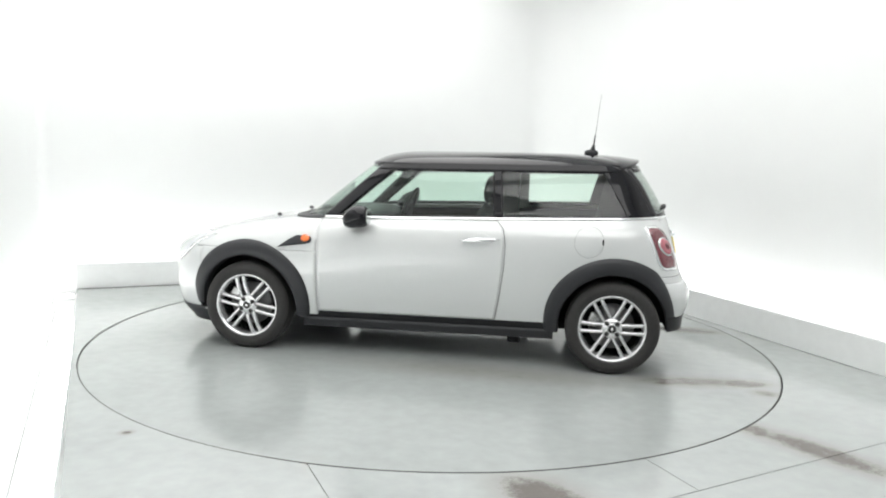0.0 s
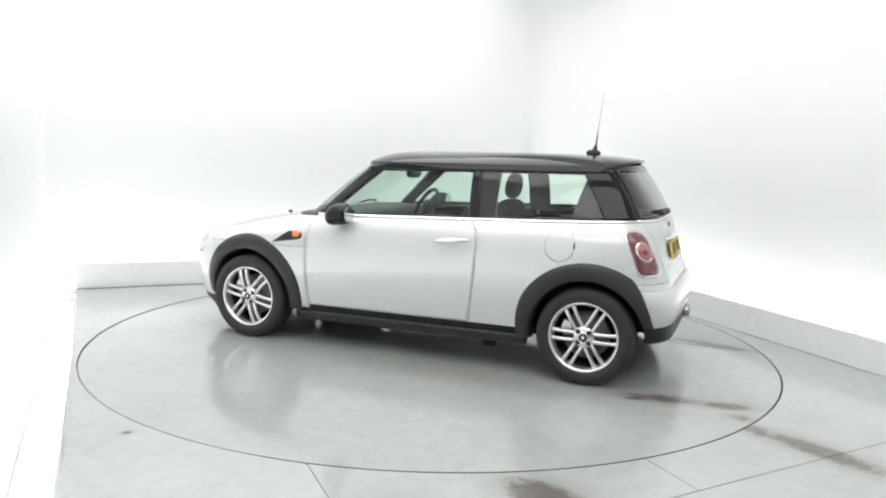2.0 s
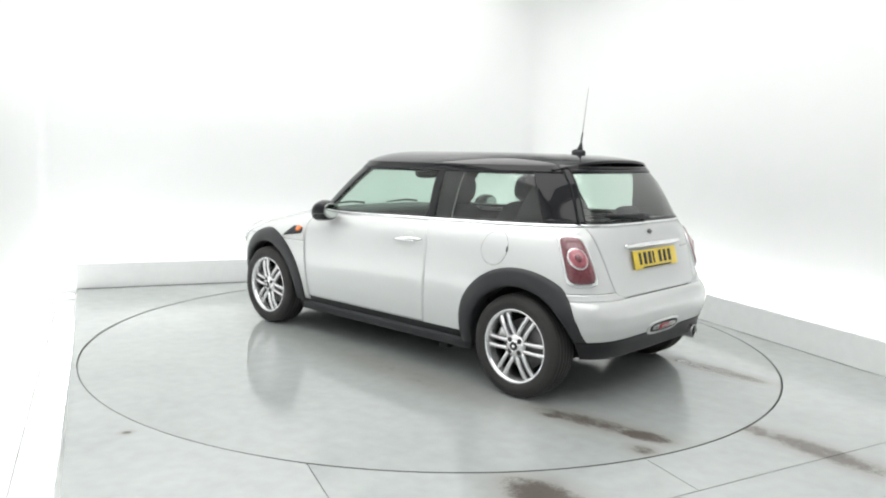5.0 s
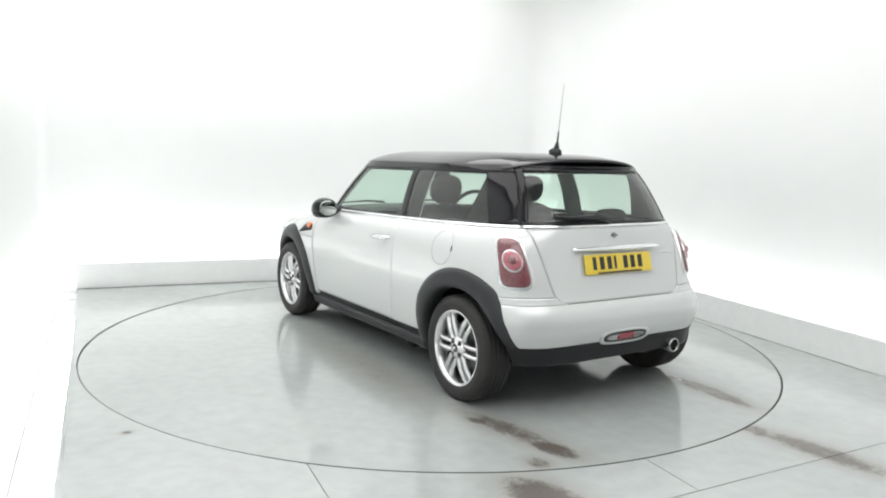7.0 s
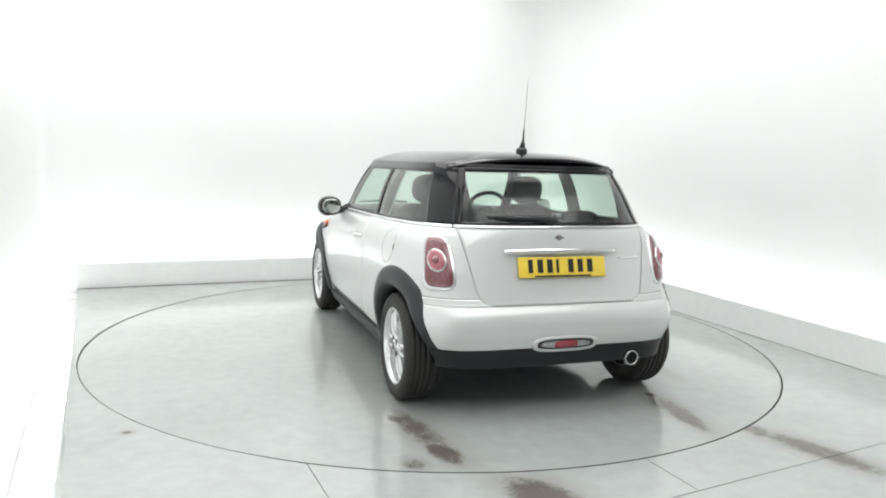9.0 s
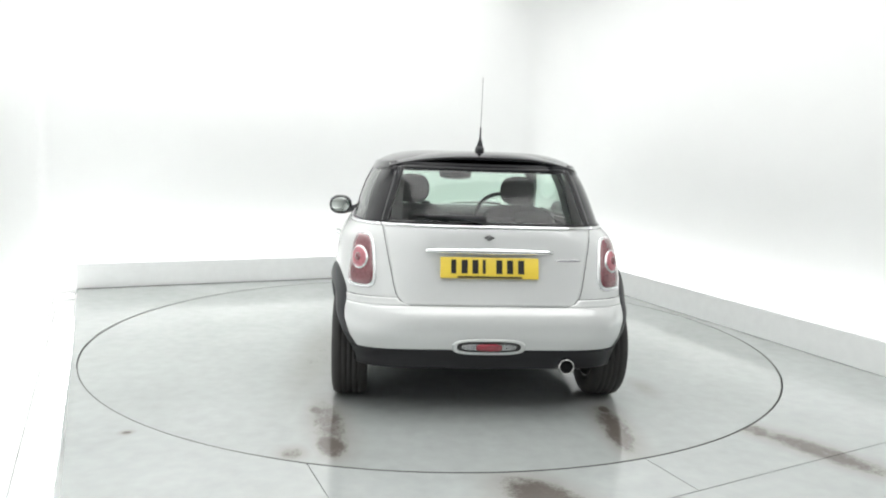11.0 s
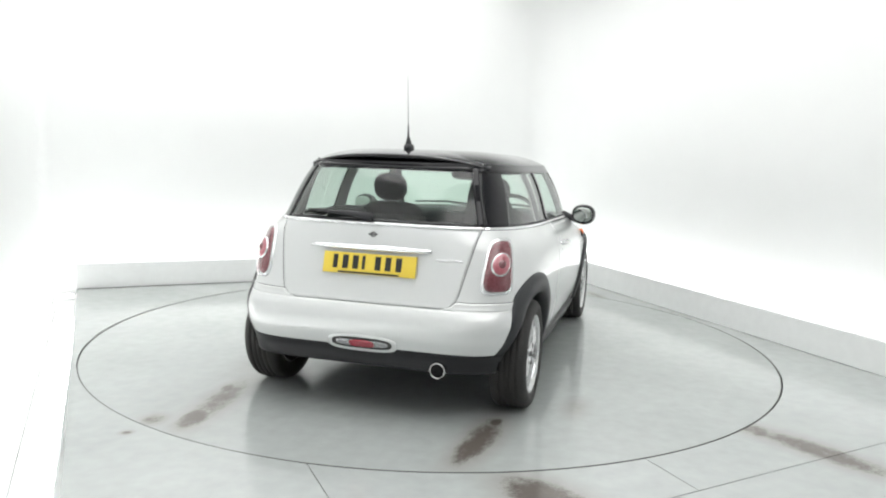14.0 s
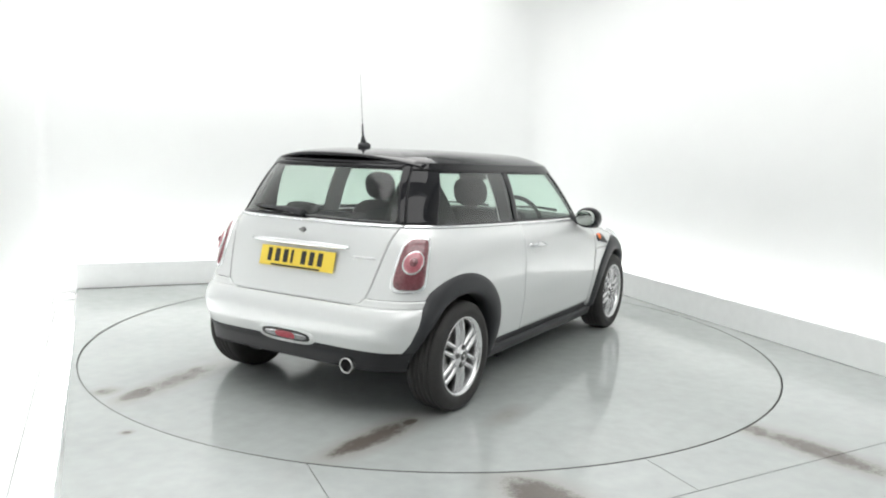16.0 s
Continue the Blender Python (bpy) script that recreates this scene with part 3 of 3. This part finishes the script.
zt = design(0.845, -1.63)
add("model_script", blob((rear_y(lambda z: 0.425), zt), rounded(0.14, 0.010, 4), 0.003, -1, 0.0), ALLOY, hatch, "small chrome script bar")
# fog lamp and exhaust
def tail_plate(z, w, h, depth, power, mat, name, parent, label="", proud=0.0):
    """A rounded bar across the middle of the tail."""
    bm = bmesh.new()
    loops = []
    for sc, d in ((1.0, -0.03), (1.0, depth * 0.7), (0.95, depth), (0.6, depth * 1.08), (0.25, depth * 1.1)):
        loop = []
        for dy, dz in rounded(w * sc, h * sc, power, 40):
            zd = design(z + dz, -1.72)
            p = skin(rear_y(lambda q: abs(dy))(zd), zd, 0.004 + proud + d, 1 if dy >= 0 else -1)
            loop.append(bm.verts.new(p))
        loops.append(loop)
    for A, B in zip(loops, loops[1:]):
        for k in range(40):
            bm.faces.new((A[k], A[(k + 1) % 40], B[(k + 1) % 40], B[k]))
    bm.faces.new(loops[-1])
    bmesh.ops.recalc_face_normals(bm, faces=bm.faces)
    return add(name, bm, mat, parent, label)


fg = tail_plate(0.400, 0.385, 0.088, 0.008, 3.2, PAINT, "rear_fog_lamp", None, "silver-framed rear fog lamp")
# no hollow here: a dark plate gives the opening its shade
tail_plate(0.404, 0.335, 0.060, 0.004, 3.2, SLOT, "recess_shade", fg, "dark raised plate standing for the recess's shade", 0.0065)
tail_plate(0.404, 0.292, 0.036, 0.005, 3.2, SMOKE, "lamp_lens", fg, "smoky clear lens", 0.009)
tail_plate(0.404, 0.136, 0.037, 0.006, 4.5, FOG_RED, "fog_lens", fg, "red middle lens", 0.011)

ex = lathe([(0.0, 0.10), (0.033, 0.10), (0.033, -0.005), (0.036, -0.012), (0.041, -0.012), (0.043, -0.004), (0.043, 0.14)], 32, "X")
e = add("exhaust_pipe", ex, EXHAUST, None, "round chrome exhaust tip")
e.matrix_local = pose(-1.735, -0.415, 0.297)
e2 = add("exhaust_bore", lathe([(0.0, 0.0), (0.0325, 0.0), (0.0325, 0.09)], 24, "X"), UNDER, e)
e2.matrix_local = pose(0.003, 0, 0)
add("silencer", ball((-1.47, -0.30, 0.290), (0.14, 0.26, 0.05), 3.5), UNDER)

# black wheel-arch flares
def flare(front, side):
    bm = bmesh.new()
    cx, rows = (HUB_X if front else -HUB_X), []
    a0, a1 = (-8, 181) if not front else (-3, 188)
    n = 64
    prof = ((0.460, -0.004), (0.456, 0.008), (0.430, 0.017), (0.395, 0.022), (0.360, 0.020), (0.348, 0.010), (0.345, -0.03), (0.345, -0.07))
    for k in range(n + 1):
        a = radians(a0 + (a1 - a0) * k / n)
        loop = []
        deg = math.degrees(a) if not front else 180 - math.degrees(a)
        if front:
            out = float(np.interp(deg, (-10, 30, 130, 165, 190), (0.44, 0.458, 0.458, 0.44, 0.40)))
        else:
            out = float(np.interp(deg, (-10, 30, 125, 150, 160, 166, 170, 173, 176, 186), (0.435, 0.458, 0.458, 0.418, 0.412, 0.418, 0.436, 0.462, 0.485, 0.485)))
        for r, h in prof:
            h *= 1.0 if front else float(np.interp(deg, (140, 181), (1.0, 0.1)))
            r = 0.345 + (r - 0.345) * (out - 0.345) / 0.115
            x, z = cx + r * math.cos(a), max(HUB_Z + r * math.sin(a), 0.18)
            zd = design(z, x)
            x = max(x, 0.03 - at("xr", zd))
            b = at_x(x)(zd)
            p = skin(b, zd, 0.0, side)
            loop.append(bm.verts.new((x, p.y + side * h, z)))
        rows.append(loop)
    for A, B in zip(rows, rows[1:]):
        for i in range(len(prof) - 1):
            bm.faces.new((A[i], A[i + 1], B[i + 1], B[i]))
    bmesh.ops.recalc_face_normals(bm, faces=bm.faces)
    return bm


def well(front, side):
    """Dark wheel housing."""
    bm = bmesh.new()
    cx = HUB_X if front else -HUB_X
    rows = []
    for r, y in ((0.352, 0.70), (0.352, 0.64), (0.352, 0.47), (0.30, 0.45), (0.02, 0.45)):
        rows.append([bm.verts.new((cx + r * math.cos(radians(-2 + 184 * k / 30)), side * y, HUB_Z + r * math.sin(radians(-2 + 184 * k / 30)))) for k in range(31)])
    for A, B in zip(rows, rows[1:]):
        for k in range(30):
            bm.faces.new((A[k], A[k + 1], B[k + 1], B[k]))
    return bm


for s in (1, -1):
    for f in (True, False):
        add("wheel_arch", flare(f, s), TRIM_BLACK, None, "wide black plastic arch trim")
        add("wheel_housing", well(f, s), UNDER)


for s in (1, -1):
    add("jacking_point", boxed((-0.64, s * 0.70 - 0.03, 0.150), (-0.56, s * 0.70 + 0.03, 0.205), 0.008), UNDER)


# wheels
def spoke_bar(a, side_off):
    """One bar of a twin spoke, from the hub to the rim."""
    bm = bmesh.new()
    pts = []
    for t, hw, y0, y1 in ((0.036, 0.012, 0.010, -0.030), (0.070, 0.0118, 0.018, -0.022), (0.130, 0.0115, 0.020, -0.018), (0.180, 0.013, 0.012, -0.022), (0.206, 0.016, 0.004, -0.03)):
        o = side_off * (0.0225 + 0.0040 * (t / 0.2))
        pts.append([(t, o - hw, y1), (t, o - hw * 0.72, y0), (t, o + hw * 0.72, y0), (t, o + hw, y1)])
    rot = Matrix.Rotation(a, 4, "Y")
    loops = [[bm.verts.new(rot @ Vector((x, y, z))) for x, z, y in p] for p in pts]
    for A, B in zip(loops, loops[1:]):
        for i in range(4):
            bm.faces.new((A[i], A[(i + 1) % 4], B[(i + 1) % 4], B[i]))
    bmesh.ops.recalc_face_normals(bm, faces=bm.faces)
    return bm


def make_wheel(parent, m, turn):
    """Outer face towards +y."""
    wh = part("wheel", lathe([(0.216, 0.084), (0.219, 0.089), (0.214, 0.091), (0.206, 0.088), (0.199, 0.074), (0.192, 0.05), (0.188, -0.08), (0.205, -0.08), (0.205, 0.07)], 64, "Y", True), ALLOY, parent)
    wh.matrix_local = m @ pose(0, 0, 0, 0, turn, 0)
    tagged(wh, "silver six twin-spoke alloy wheel with black tyre")
    R = 0.302
    part("tyre", lathe([(0.212, -0.085), (0.225, -0.094), (0.255, -0.098), (0.283, -0.093), (R - 0.006, -0.080), (R - 0.001, -0.062), (R, -0.05), (R - .007, -.047), (R - .007, -.041), (R, -.038), (R, -.02), (R - .007, -.017), (R - .007, -.011), (R, -.008), (R, 0.008),
                        (R - .007, .011), (R - .007, .017), (R, .02), (R, 0.038), (R - .007, .041), (R - .007, .047), (R, .05), (R - 0.001, 0.062), (R - 0.006, 0.080), (0.283, 0.093), (0.262, 0.097), (0.255, 0.0995), (0.248, 0.098), (0.228, 0.095), (0.214, 0.088), (0.206, 0.07), (0.206, -0.07)], 72, "Y", True), RUBBER, wh)
    for k in range(6):
        for o in (-1, 1):
            sp = part("spoke", spoke_bar(k * math.pi / 3, o), ALLOY, wh)
            sp.matrix_local = pose(0, 0.062, 0)
    hub = part("hub", lathe([(0.0, 0.026), (0.030, 0.026), (0.034, 0.022), (0.042, 0.021), (0.064, 0.017), (0.069, 0.0), (0.069, -0.04)], 40), ALLOY, wh)
    hub.matrix_local = pose(0, 0.062, 0)
    cap = part("centre_cap", lathe([(0.0, 0.004), (0.020, 0.004), (0.024, 0.002), (0.025, -0.004)], 28), PLATE_BLACK, wh)
    cap.matrix_local = pose(0, 0.091, 0)
    ringlet = part("cap_ring", lathe([(0.0255, 0.0), (0.0275, 0.004), (0.031, 0.004), (0.033, 0.0)], 28, "Y", True), CHROME, wh)
    ringlet.matrix_local = pose(0, 0.088, 0)
    mark = part("cap_mark", lathe([(0.0, 0.0045), (0.009, 0.0045), (0.011, 0.0)], 20), ALLOY, wh)
    mark.matrix_local = pose(0, 0.0925, 0)
    for k in range(4):
        a = 2 * math.pi * k / 4 + 0.79
        n = part("wheel_bolt", lathe([(0.0, 0.0035), (0.0145, 0.0035), (0.015, -0.006)], 12), PLATE_BLACK, wh)
        n.matrix_local = pose(0.047 * math.cos(a), 0.0815, 0.047 * math.sin(a))
    part("brake_disc", lathe([(0.0, 0.012), (0.06, 0.012), (0.07, 0.0), (0.146, 0.0), (0.148, -0.022), (0.0, -0.022)], 40), STEEL_DARK, wh)
    cal = part("brake_caliper", boxed((-0.045, 0.0, 0.085), (0.045, 0.045, 0.160), 0.012), EXHAUST, wh)
    cal.matrix_local = pose(0, 0, 0, 0, 70, 0)
    part("barrel_back", lathe([(0.0, -0.06), (0.196, -0.06), (0.196, -0.07), (0.0, -0.07)], 32), UNDER, wh)
    return wh


for s, f, turn in ((1, 1, -12), (1, -1, 0), (-1, 1, 20), (-1, -1, 33)):
    m = pose(f * HUB_X, s * 0.728, HUB_Z, 0, 0, 0 if s > 0 else 180)
    make_wheel(car, m, turn)

# ---- glasshouse ----
Z0, Z1 = 0.960, 1.300
screen_edge = lambda z: float(np.interp(z, (Z0, Z1), (0.735, 0.352)))       # rear of the windscreen
pillar_a = lambda z: float(np.interp(z, (Z0, Z1), (0.635, 0.222)))
win_rear = lambda z: float(np.interp(z, (Z0, Z1), (-0.435, -0.415)))
quart_front = lambda z: float(np.interp(z, (Z0, Z1), (-0.500, -0.475)))
quart_rear = lambda z: float(np.interp(z, (Z0, Z1), (-1.30, -1.12)))
back_y = lambda z: float(np.interp(z, (Z0, Z1), (0.575, 0.485)))
glass_y = lambda z: back_y(z) - 0.035
for s in (1, -1):
    add("windscreen_pillar", panel(at_x(screen_edge), at_x(pillar_a), Z0, Z1, 8, 14, s, off=0.002, gap=0.0, lip=0.03), ROOF_BLACK)
    add("door_pillar", panel(at_x(win_rear), at_x(quart_front), Z0, Z1, 5, 12, s, off=0.002, gap=0.0, lip=0.03), ROOF_BLACK)
    add("rear_pillar", panel(at_x(quart_rear), rear_y(back_y), Z0, Z1, 24, 16, s, off=0.001, gap=0.001, lip=0.02), ROOF_BLACK)
    add("roof_rail", panel(at_x(screen_edge), rear_y(back_y), 1.268, 1.318, 70, 5, s, off=0.005, gap=0.0, lip=0.03), ROOF_BLACK)
    g1 = add("door_window", panel(at_x(pillar_a), at_x(win_rear), Z0, 1.27, 24, 14, s, off=-0.004, gap=0.0, lip=0), GLASS)
    g2 = add("quarter_window", panel(at_x(quart_front), at_x(quart_rear), Z0, 1.27, 24, 14, s, off=-0.003, gap=0.0, lip=0), GLASS_PALE)
    add("window_seal", panel(at_x(pillar_a), at_x(quart_rear), Z0, 0.974, 40, 3, s, off=0.001, gap=0.0, lip=0.02), TRIM_BLACK)
    for g in (g1, g2):
        g.visible_shadow = False
ws = add("windscreen", mirrored(lambda s, b: panel(lambda z: 0.0, at_x(screen_edge), Z0, Z1, 24, 16, s, off=-0.003, gap=0.0, lip=0, bm=b)), GLASS)
rw = add("rear_window", mirrored(lambda s, b: panel(rear_y(glass_y), rear_y(0), 0.975, 1.285, 20, 14, s, off=-0.002, gap=0.0, lip=0, bm=b)), GLASS_REAR, hatch)
ws.visible_shadow = rw.visible_shadow = False
frame_bm = bmesh.new()
for s in (1, -1):
    panel(rear_y(back_y), rear_y(glass_y), Z0, Z1, 3, 16, s, off=0.003, gap=0.001, lip=0.02, bm=frame_bm)
    panel(rear_y(glass_y), rear_y(0), Z0, 0.980, 20, 2, s, off=0.003, gap=0.0, lip=0.02, bm=frame_bm)
    panel(rear_y(glass_y), rear_y(0), 1.275, Z1, 20, 2, s, off=0.003, gap=0.0, lip=0.02, bm=frame_bm)
add("rear_window_frame", frame_bm, ROOF_BLACK, hatch)

# roof: a domed sheet over the rails, flat towards the tail
def roof_sheet(thick, mat, name, grow=1.0, drop=0.0):
    bm = bmesh.new()
    xc, seg, loops = XM, 72, []
    zr = 1.312
    reach = {k: at(k, 1.305) for k in ("w", "xf", "xr", "nf", "nr")}
    for j, rho in enumerate((0.0, 0.12, 0.25, 0.4, 0.55, 0.66, 0.74, 0.81, 0.87, 0.915, 0.95, 0.975, 1.0, 1.0)):
        loop = []
        for k in range(seg):
            th = 2 * math.pi * k / seg
            c, s = math.cos(th), math.sin(th)
            a, n = (reach["xf"] - xc, reach["nf"]) if c >= 0 else (reach["xr"] + xc, reach["nr"])
            r = ((abs(c) / a) ** n + (abs(s) / reach["w"]) ** n) ** (-1 / n) + 0.006
            e = 4.4 + (2.4 if c < 0 else 0.8) * abs(c) ** 3
            z = zr + 0.081 * (1 - rho ** e) - drop - (thick if j == 13 else 0)
            x, y = xc + grow * rho * r * c, grow * rho * r * s
            loop.append(bm.verts.new((x, y, z - 0.016 * x)))
        loops.append(loop)
        if rho == 0.0:
            bmesh.ops.remove_doubles(bm, verts=loop, dist=0.01)
            loops[0] = [bm.verts[:][0]] * seg
    for A, B in zip(loops, loops[1:]):
        for k in range(seg):
            vs = []
            for v in (A[k], B[k], B[(k + 1) % seg], A[(k + 1) % seg]):
                if v not in vs:
                    vs.append(v)
            bm.faces.new(vs)
    return add(name, bm, mat)


roof_sheet(0.03, ROOF_BLACK, "roof")
roof_sheet(0.0, LINER, "headliner", 0.96, 0.035)


def spoiler():
    """Rear roof wing over the whole width, with a crisp trailing edge and a dark hollow under it."""
    bm = bmesh.new()
    rows, n = [], 48
    for k in range(n + 1):
        y = -0.53 + 1.06 * k / n
        u = abs(y) / 0.53
        drop = -0.062 * u ** 2.6
        back = -1.398 + 0.15 * u ** 3
        root = -1.235 + 0.03 * u ** 2
        thick = 0.016 - 0.005 * u
        ztop = 1.377 + drop
        prof = [(-1.06, 1.404 - 0.085 * u ** 3), (-1.16, 1.403 - 0.082 * u ** 3), (0.5 * (-1.16 + back), 1.394 + drop * 1.05), (back + 0.012, ztop + 0.003), (back + 0.003, ztop),
                (back, ztop - 0.003), (back + 0.002, ztop - thick), (back + 0.006, ztop - thick - 0.002), (back + 0.06, ztop - thick - 0.012 + 0.008 * u), (root - 0.01, 1.330 + drop * 0.5), (root, 1.316 + drop * 0.4)]
        rows.append([bm.verts.new((x, y, z)) for x, z in prof])
    for A, B in zip(rows, rows[1:]):
        for i in range(len(A) - 1):
            bm.faces.new((A[i], A[i + 1], B[i + 1], B[i]))
    bm.faces.new(rows[0])
    bm.faces.new(rows[-1][::-1])
    bmesh.ops.recalc_face_normals(bm, faces=bm.faces)
    return bm


add("roof_spoiler", spoiler(), ROOF_BLACK, None, "gloss black roof spoiler")

# aerial
ab = ball((-1.065, 0, 1.415), (0.050, 0.026, 0.024), 2.4)
tube([(-1.072, 0, 1.425), (-1.077, 0, 1.452), (-1.081, 0, 1.478)], [0.021, 0.015, 0.007], 12, True, ab)
an = add("aerial_base", ab, TRIM_BLACK, None, "black roof aerial")
add("aerial_stem", tube([(-1.080, 0, 1.47), (-1.087, 0, 1.545)], [0.0062, 0.0042], 8), TRIM_BLACK, an)
add("aerial_whip", tube([(-1.087, 0, 1.54), (-1.115, 0, 1.83)], [0.0020, 0.0012], 6), STEEL_DARK, an)

# door mirrors
for s in (1, -1):
    hb = ball((0.440, s * 0.876, 0.957), (0.098, 0.088, 0.074), 2.3, 28, 16)
    for v in hb.verts:
        if v.co.x < 0.372:
            v.co.x = 0.372 + (v.co.x - 0.372) * 0.1
        elif v.co.x > 0.44:
            v.co.z -= 0.25 * (v.co.x - 0.44)
    mh = add("mirror_housing", hb, ROOF_BLACK, None, "gloss black door mirror")
    gm = ball((0.366, s * 0.876, 0.960), (0.006, 0.067, 0.053), 2.4, 24, 12)
    add("mirror_glass", gm, MIRROR, mh)
    add("mirror_foot", tube([(0.44, s * 0.83, 0.915), (0.47, s * 0.77, 0.93), (0.50, s * 0.715, 0.945)], [0.026, 0.024, 0.03], 12), TRIM_BLACK, mh)

# wipers
wz = lambda z, y, off: skin(rear_y(lambda q: abs(y))(design(z, -1.55)), design(z, -1.55), off, 1 if y >= 0 else -1)
wp = add("rear_wiper", tube([wz(1.035, 0.02, 0.022), wz(1.045, 0.10, 0.028), wz(1.052, 0.22, 0.022), wz(1.055, 0.34, 0.016)], [0.022, 0.016, 0.010, 0.007], 8), TRIM_BLACK)
add("wiper_blade", tube([wz(1.050, 0.04, 0.012), wz(1.056, 0.20, 0.012), wz(1.060, 0.40, 0.010)], 0.008, 6), RUBBER, wp)
for y0 in (0.15, -0.45):
    add("front_wiper", tube([(0.86, y0, 0.957), (0.84, y0 + 0.15, 0.972), (0.78, y0 + 0.42, 0.965)], [0.012, 0.009, 0.006], 6), TRIM_BLACK)
for s in (1, -1):
    add("washer_jet", ball((1.17, s * 0.36, 0.898), (0.018, 0.012, 0.012), 2.5, 12, 8), TRIM_BLACK)

# ---- cabin ----
def seat(x, y, parent, w=0.50):
    st = part("front_seat", ball((0.0, 0, 0.22), (0.27, w / 2, 0.11), 4.0), FABRIC, parent)
    st.matrix_local = pose(x, y, 0.23)
    bm = ball((0, 0, 0.30), (0.085, w / 2, 0.33), 4.0)
    bm.transform(pose(-0.24, 0, 0.20, 0, -16, 0))
    part("backrest", bm, FABRIC, st)
    bm = ball((0, 0, 0), (0.055, 0.118, 0.098), 2.5)
    bm.transform(pose(-0.41, 0, 0.912, 0, -10, 0))
    part("headrest", bm, FABRIC, st)
    for s in (1, -1):
        part("headrest_post", tube([(-0.37, s * 0.05, 0.72), (-0.405, s * 0.05, 0.86)], 0.007, 6), CHROME, st)
    part("seat_rail", boxed((-0.25, -0.2, 0.0), (0.25, 0.2, 0.12), 0.01), UNDER, st)


seat(0.02, 0.36, car)
seat(0.02, -0.36, car)
bm = ball((-0.98, 0, 0.52), (0.26, 0.55, 0.10), 4.5)
rs = add("rear_bench", bm, FABRIC)
bm = ball((0, 0, 0), (0.09, 0.54, 0.27), 5.0)
bm.transform(pose(-1.20, 0, 0.76, 0, -14, 0))
add("backrest", bm, FABRIC, rs)
for s in (1, -1):
    add("headrest", ball((-1.27, s * 0.30, 1.020), (0.045, 0.12, 0.055), 3.0), FABRIC, rs)
add("parcel_shelf", boxed((-1.54, -0.53, 0.90), (-1.30, 0.53, 0.93), 0.01), FABRIC)
add("dashboard", ball((0.66, 0, 0.84), (0.24, 0.68, 0.115), 4.0), TRIM_BLACK)
sw = bmesh.new()
tube([(0, 0.18 * math.cos(a * math.pi / 16), 0.18 * math.sin(a * math.pi / 16)) for a in range(33)], 0.016, 8, False, sw)
box(sw, (-0.012, -0.17, -0.02), (0.008, 0.17, 0.02), 0.005)
ball((0, 0, 0), (0.03, 0.065, 0.06), 2.5, 16, 10, sw)
sw.transform(pose(0.36, -0.36, 0.915, 0, -24, 0))
add("steering_wheel", sw, TRIM_BLACK)
add("inner_mirror", ball((0.30, 0, 1.228), (0.02, 0.125, 0.046), 3.0, 20, 10), TRIM_BLACK)
for s in (1, -1):
    for nm, fn0, fn1 in (("door_lining", 0.66, -0.48), ("quarter_lining", -0.50, -1.45)):
        add(nm, panel(at_x(fn0), at_x(fn1), 0.30, 0.952, 20, 12, s, off=-0.05, gap=0.0, lip=0, arch=0.42), TRIM_BLACK)
    dpl = add("door_pillar_lining", panel(at_x(-0.43), at_x(-0.60), 0.955, 1.30, 6, 8, s, off=-0.045, gap=0.0, lip=0), UNDER)
    add("lining_trim", panel(at_x(-0.43), at_x(-0.60), 0.955, 1.30, 6, 8, s, off=-0.052, gap=0.0, lip=0), LINER, dpl, "pale grey pillar trim")
    add("pillar_lining", panel(at_x(lambda z: -1.13 + 0.25 * (1.12 - z)), rear_y(lambda z: 0.47), 0.965, 1.29, 10, 8, s, off=-0.03, gap=0.0, lip=0), UNDER)


# ---- turntable ----
def disc():
    bm = lathe([(0.0, 0.0), (0.3, 0.0), (0.8, 0.0), (1.3, 0.0), (1.8, 0.0), (2.2, 0.0), (RING - 0.004, 0.0), (RING, -0.003), (RING, -0.145), (0.0, -0.145)], 160, "Z")
    bmesh.ops.remove_doubles(bm, verts=bm.verts, dist=0.0005)
    return bm


turntable = part("turntable", disc(), TURN_PAINT, None, "round grey painted turntable flush with the floor, tyre-stained", False)
tagged(turntable, category="turntable")
part("edge_seal", lathe([(RING - 0.001, -0.01), (RING - 0.001, 0.001), (RING + 0.003, 0.001), (RING + 0.003, -0.01)], 160, "Z", True), SEAL_AND_SHADE, turntable, "thin black rubber edge seal")


def heading(t):
    return 171.50 - 6.994 * t - 0.01499 * (t - 8.0) ** 2


def motions():
    times = [0.5 * k for k in range(33)]
    shift = pose(-0.041, -0.160, 0.0)
    walk(turntable, [(t, pose(0, 0, 0, 0, 0, heading(t))) for t in times])
    walk(car, [(t, pose(0, 0, 0, 0, 0, heading(t)) @ shift) for t in times])


motions()
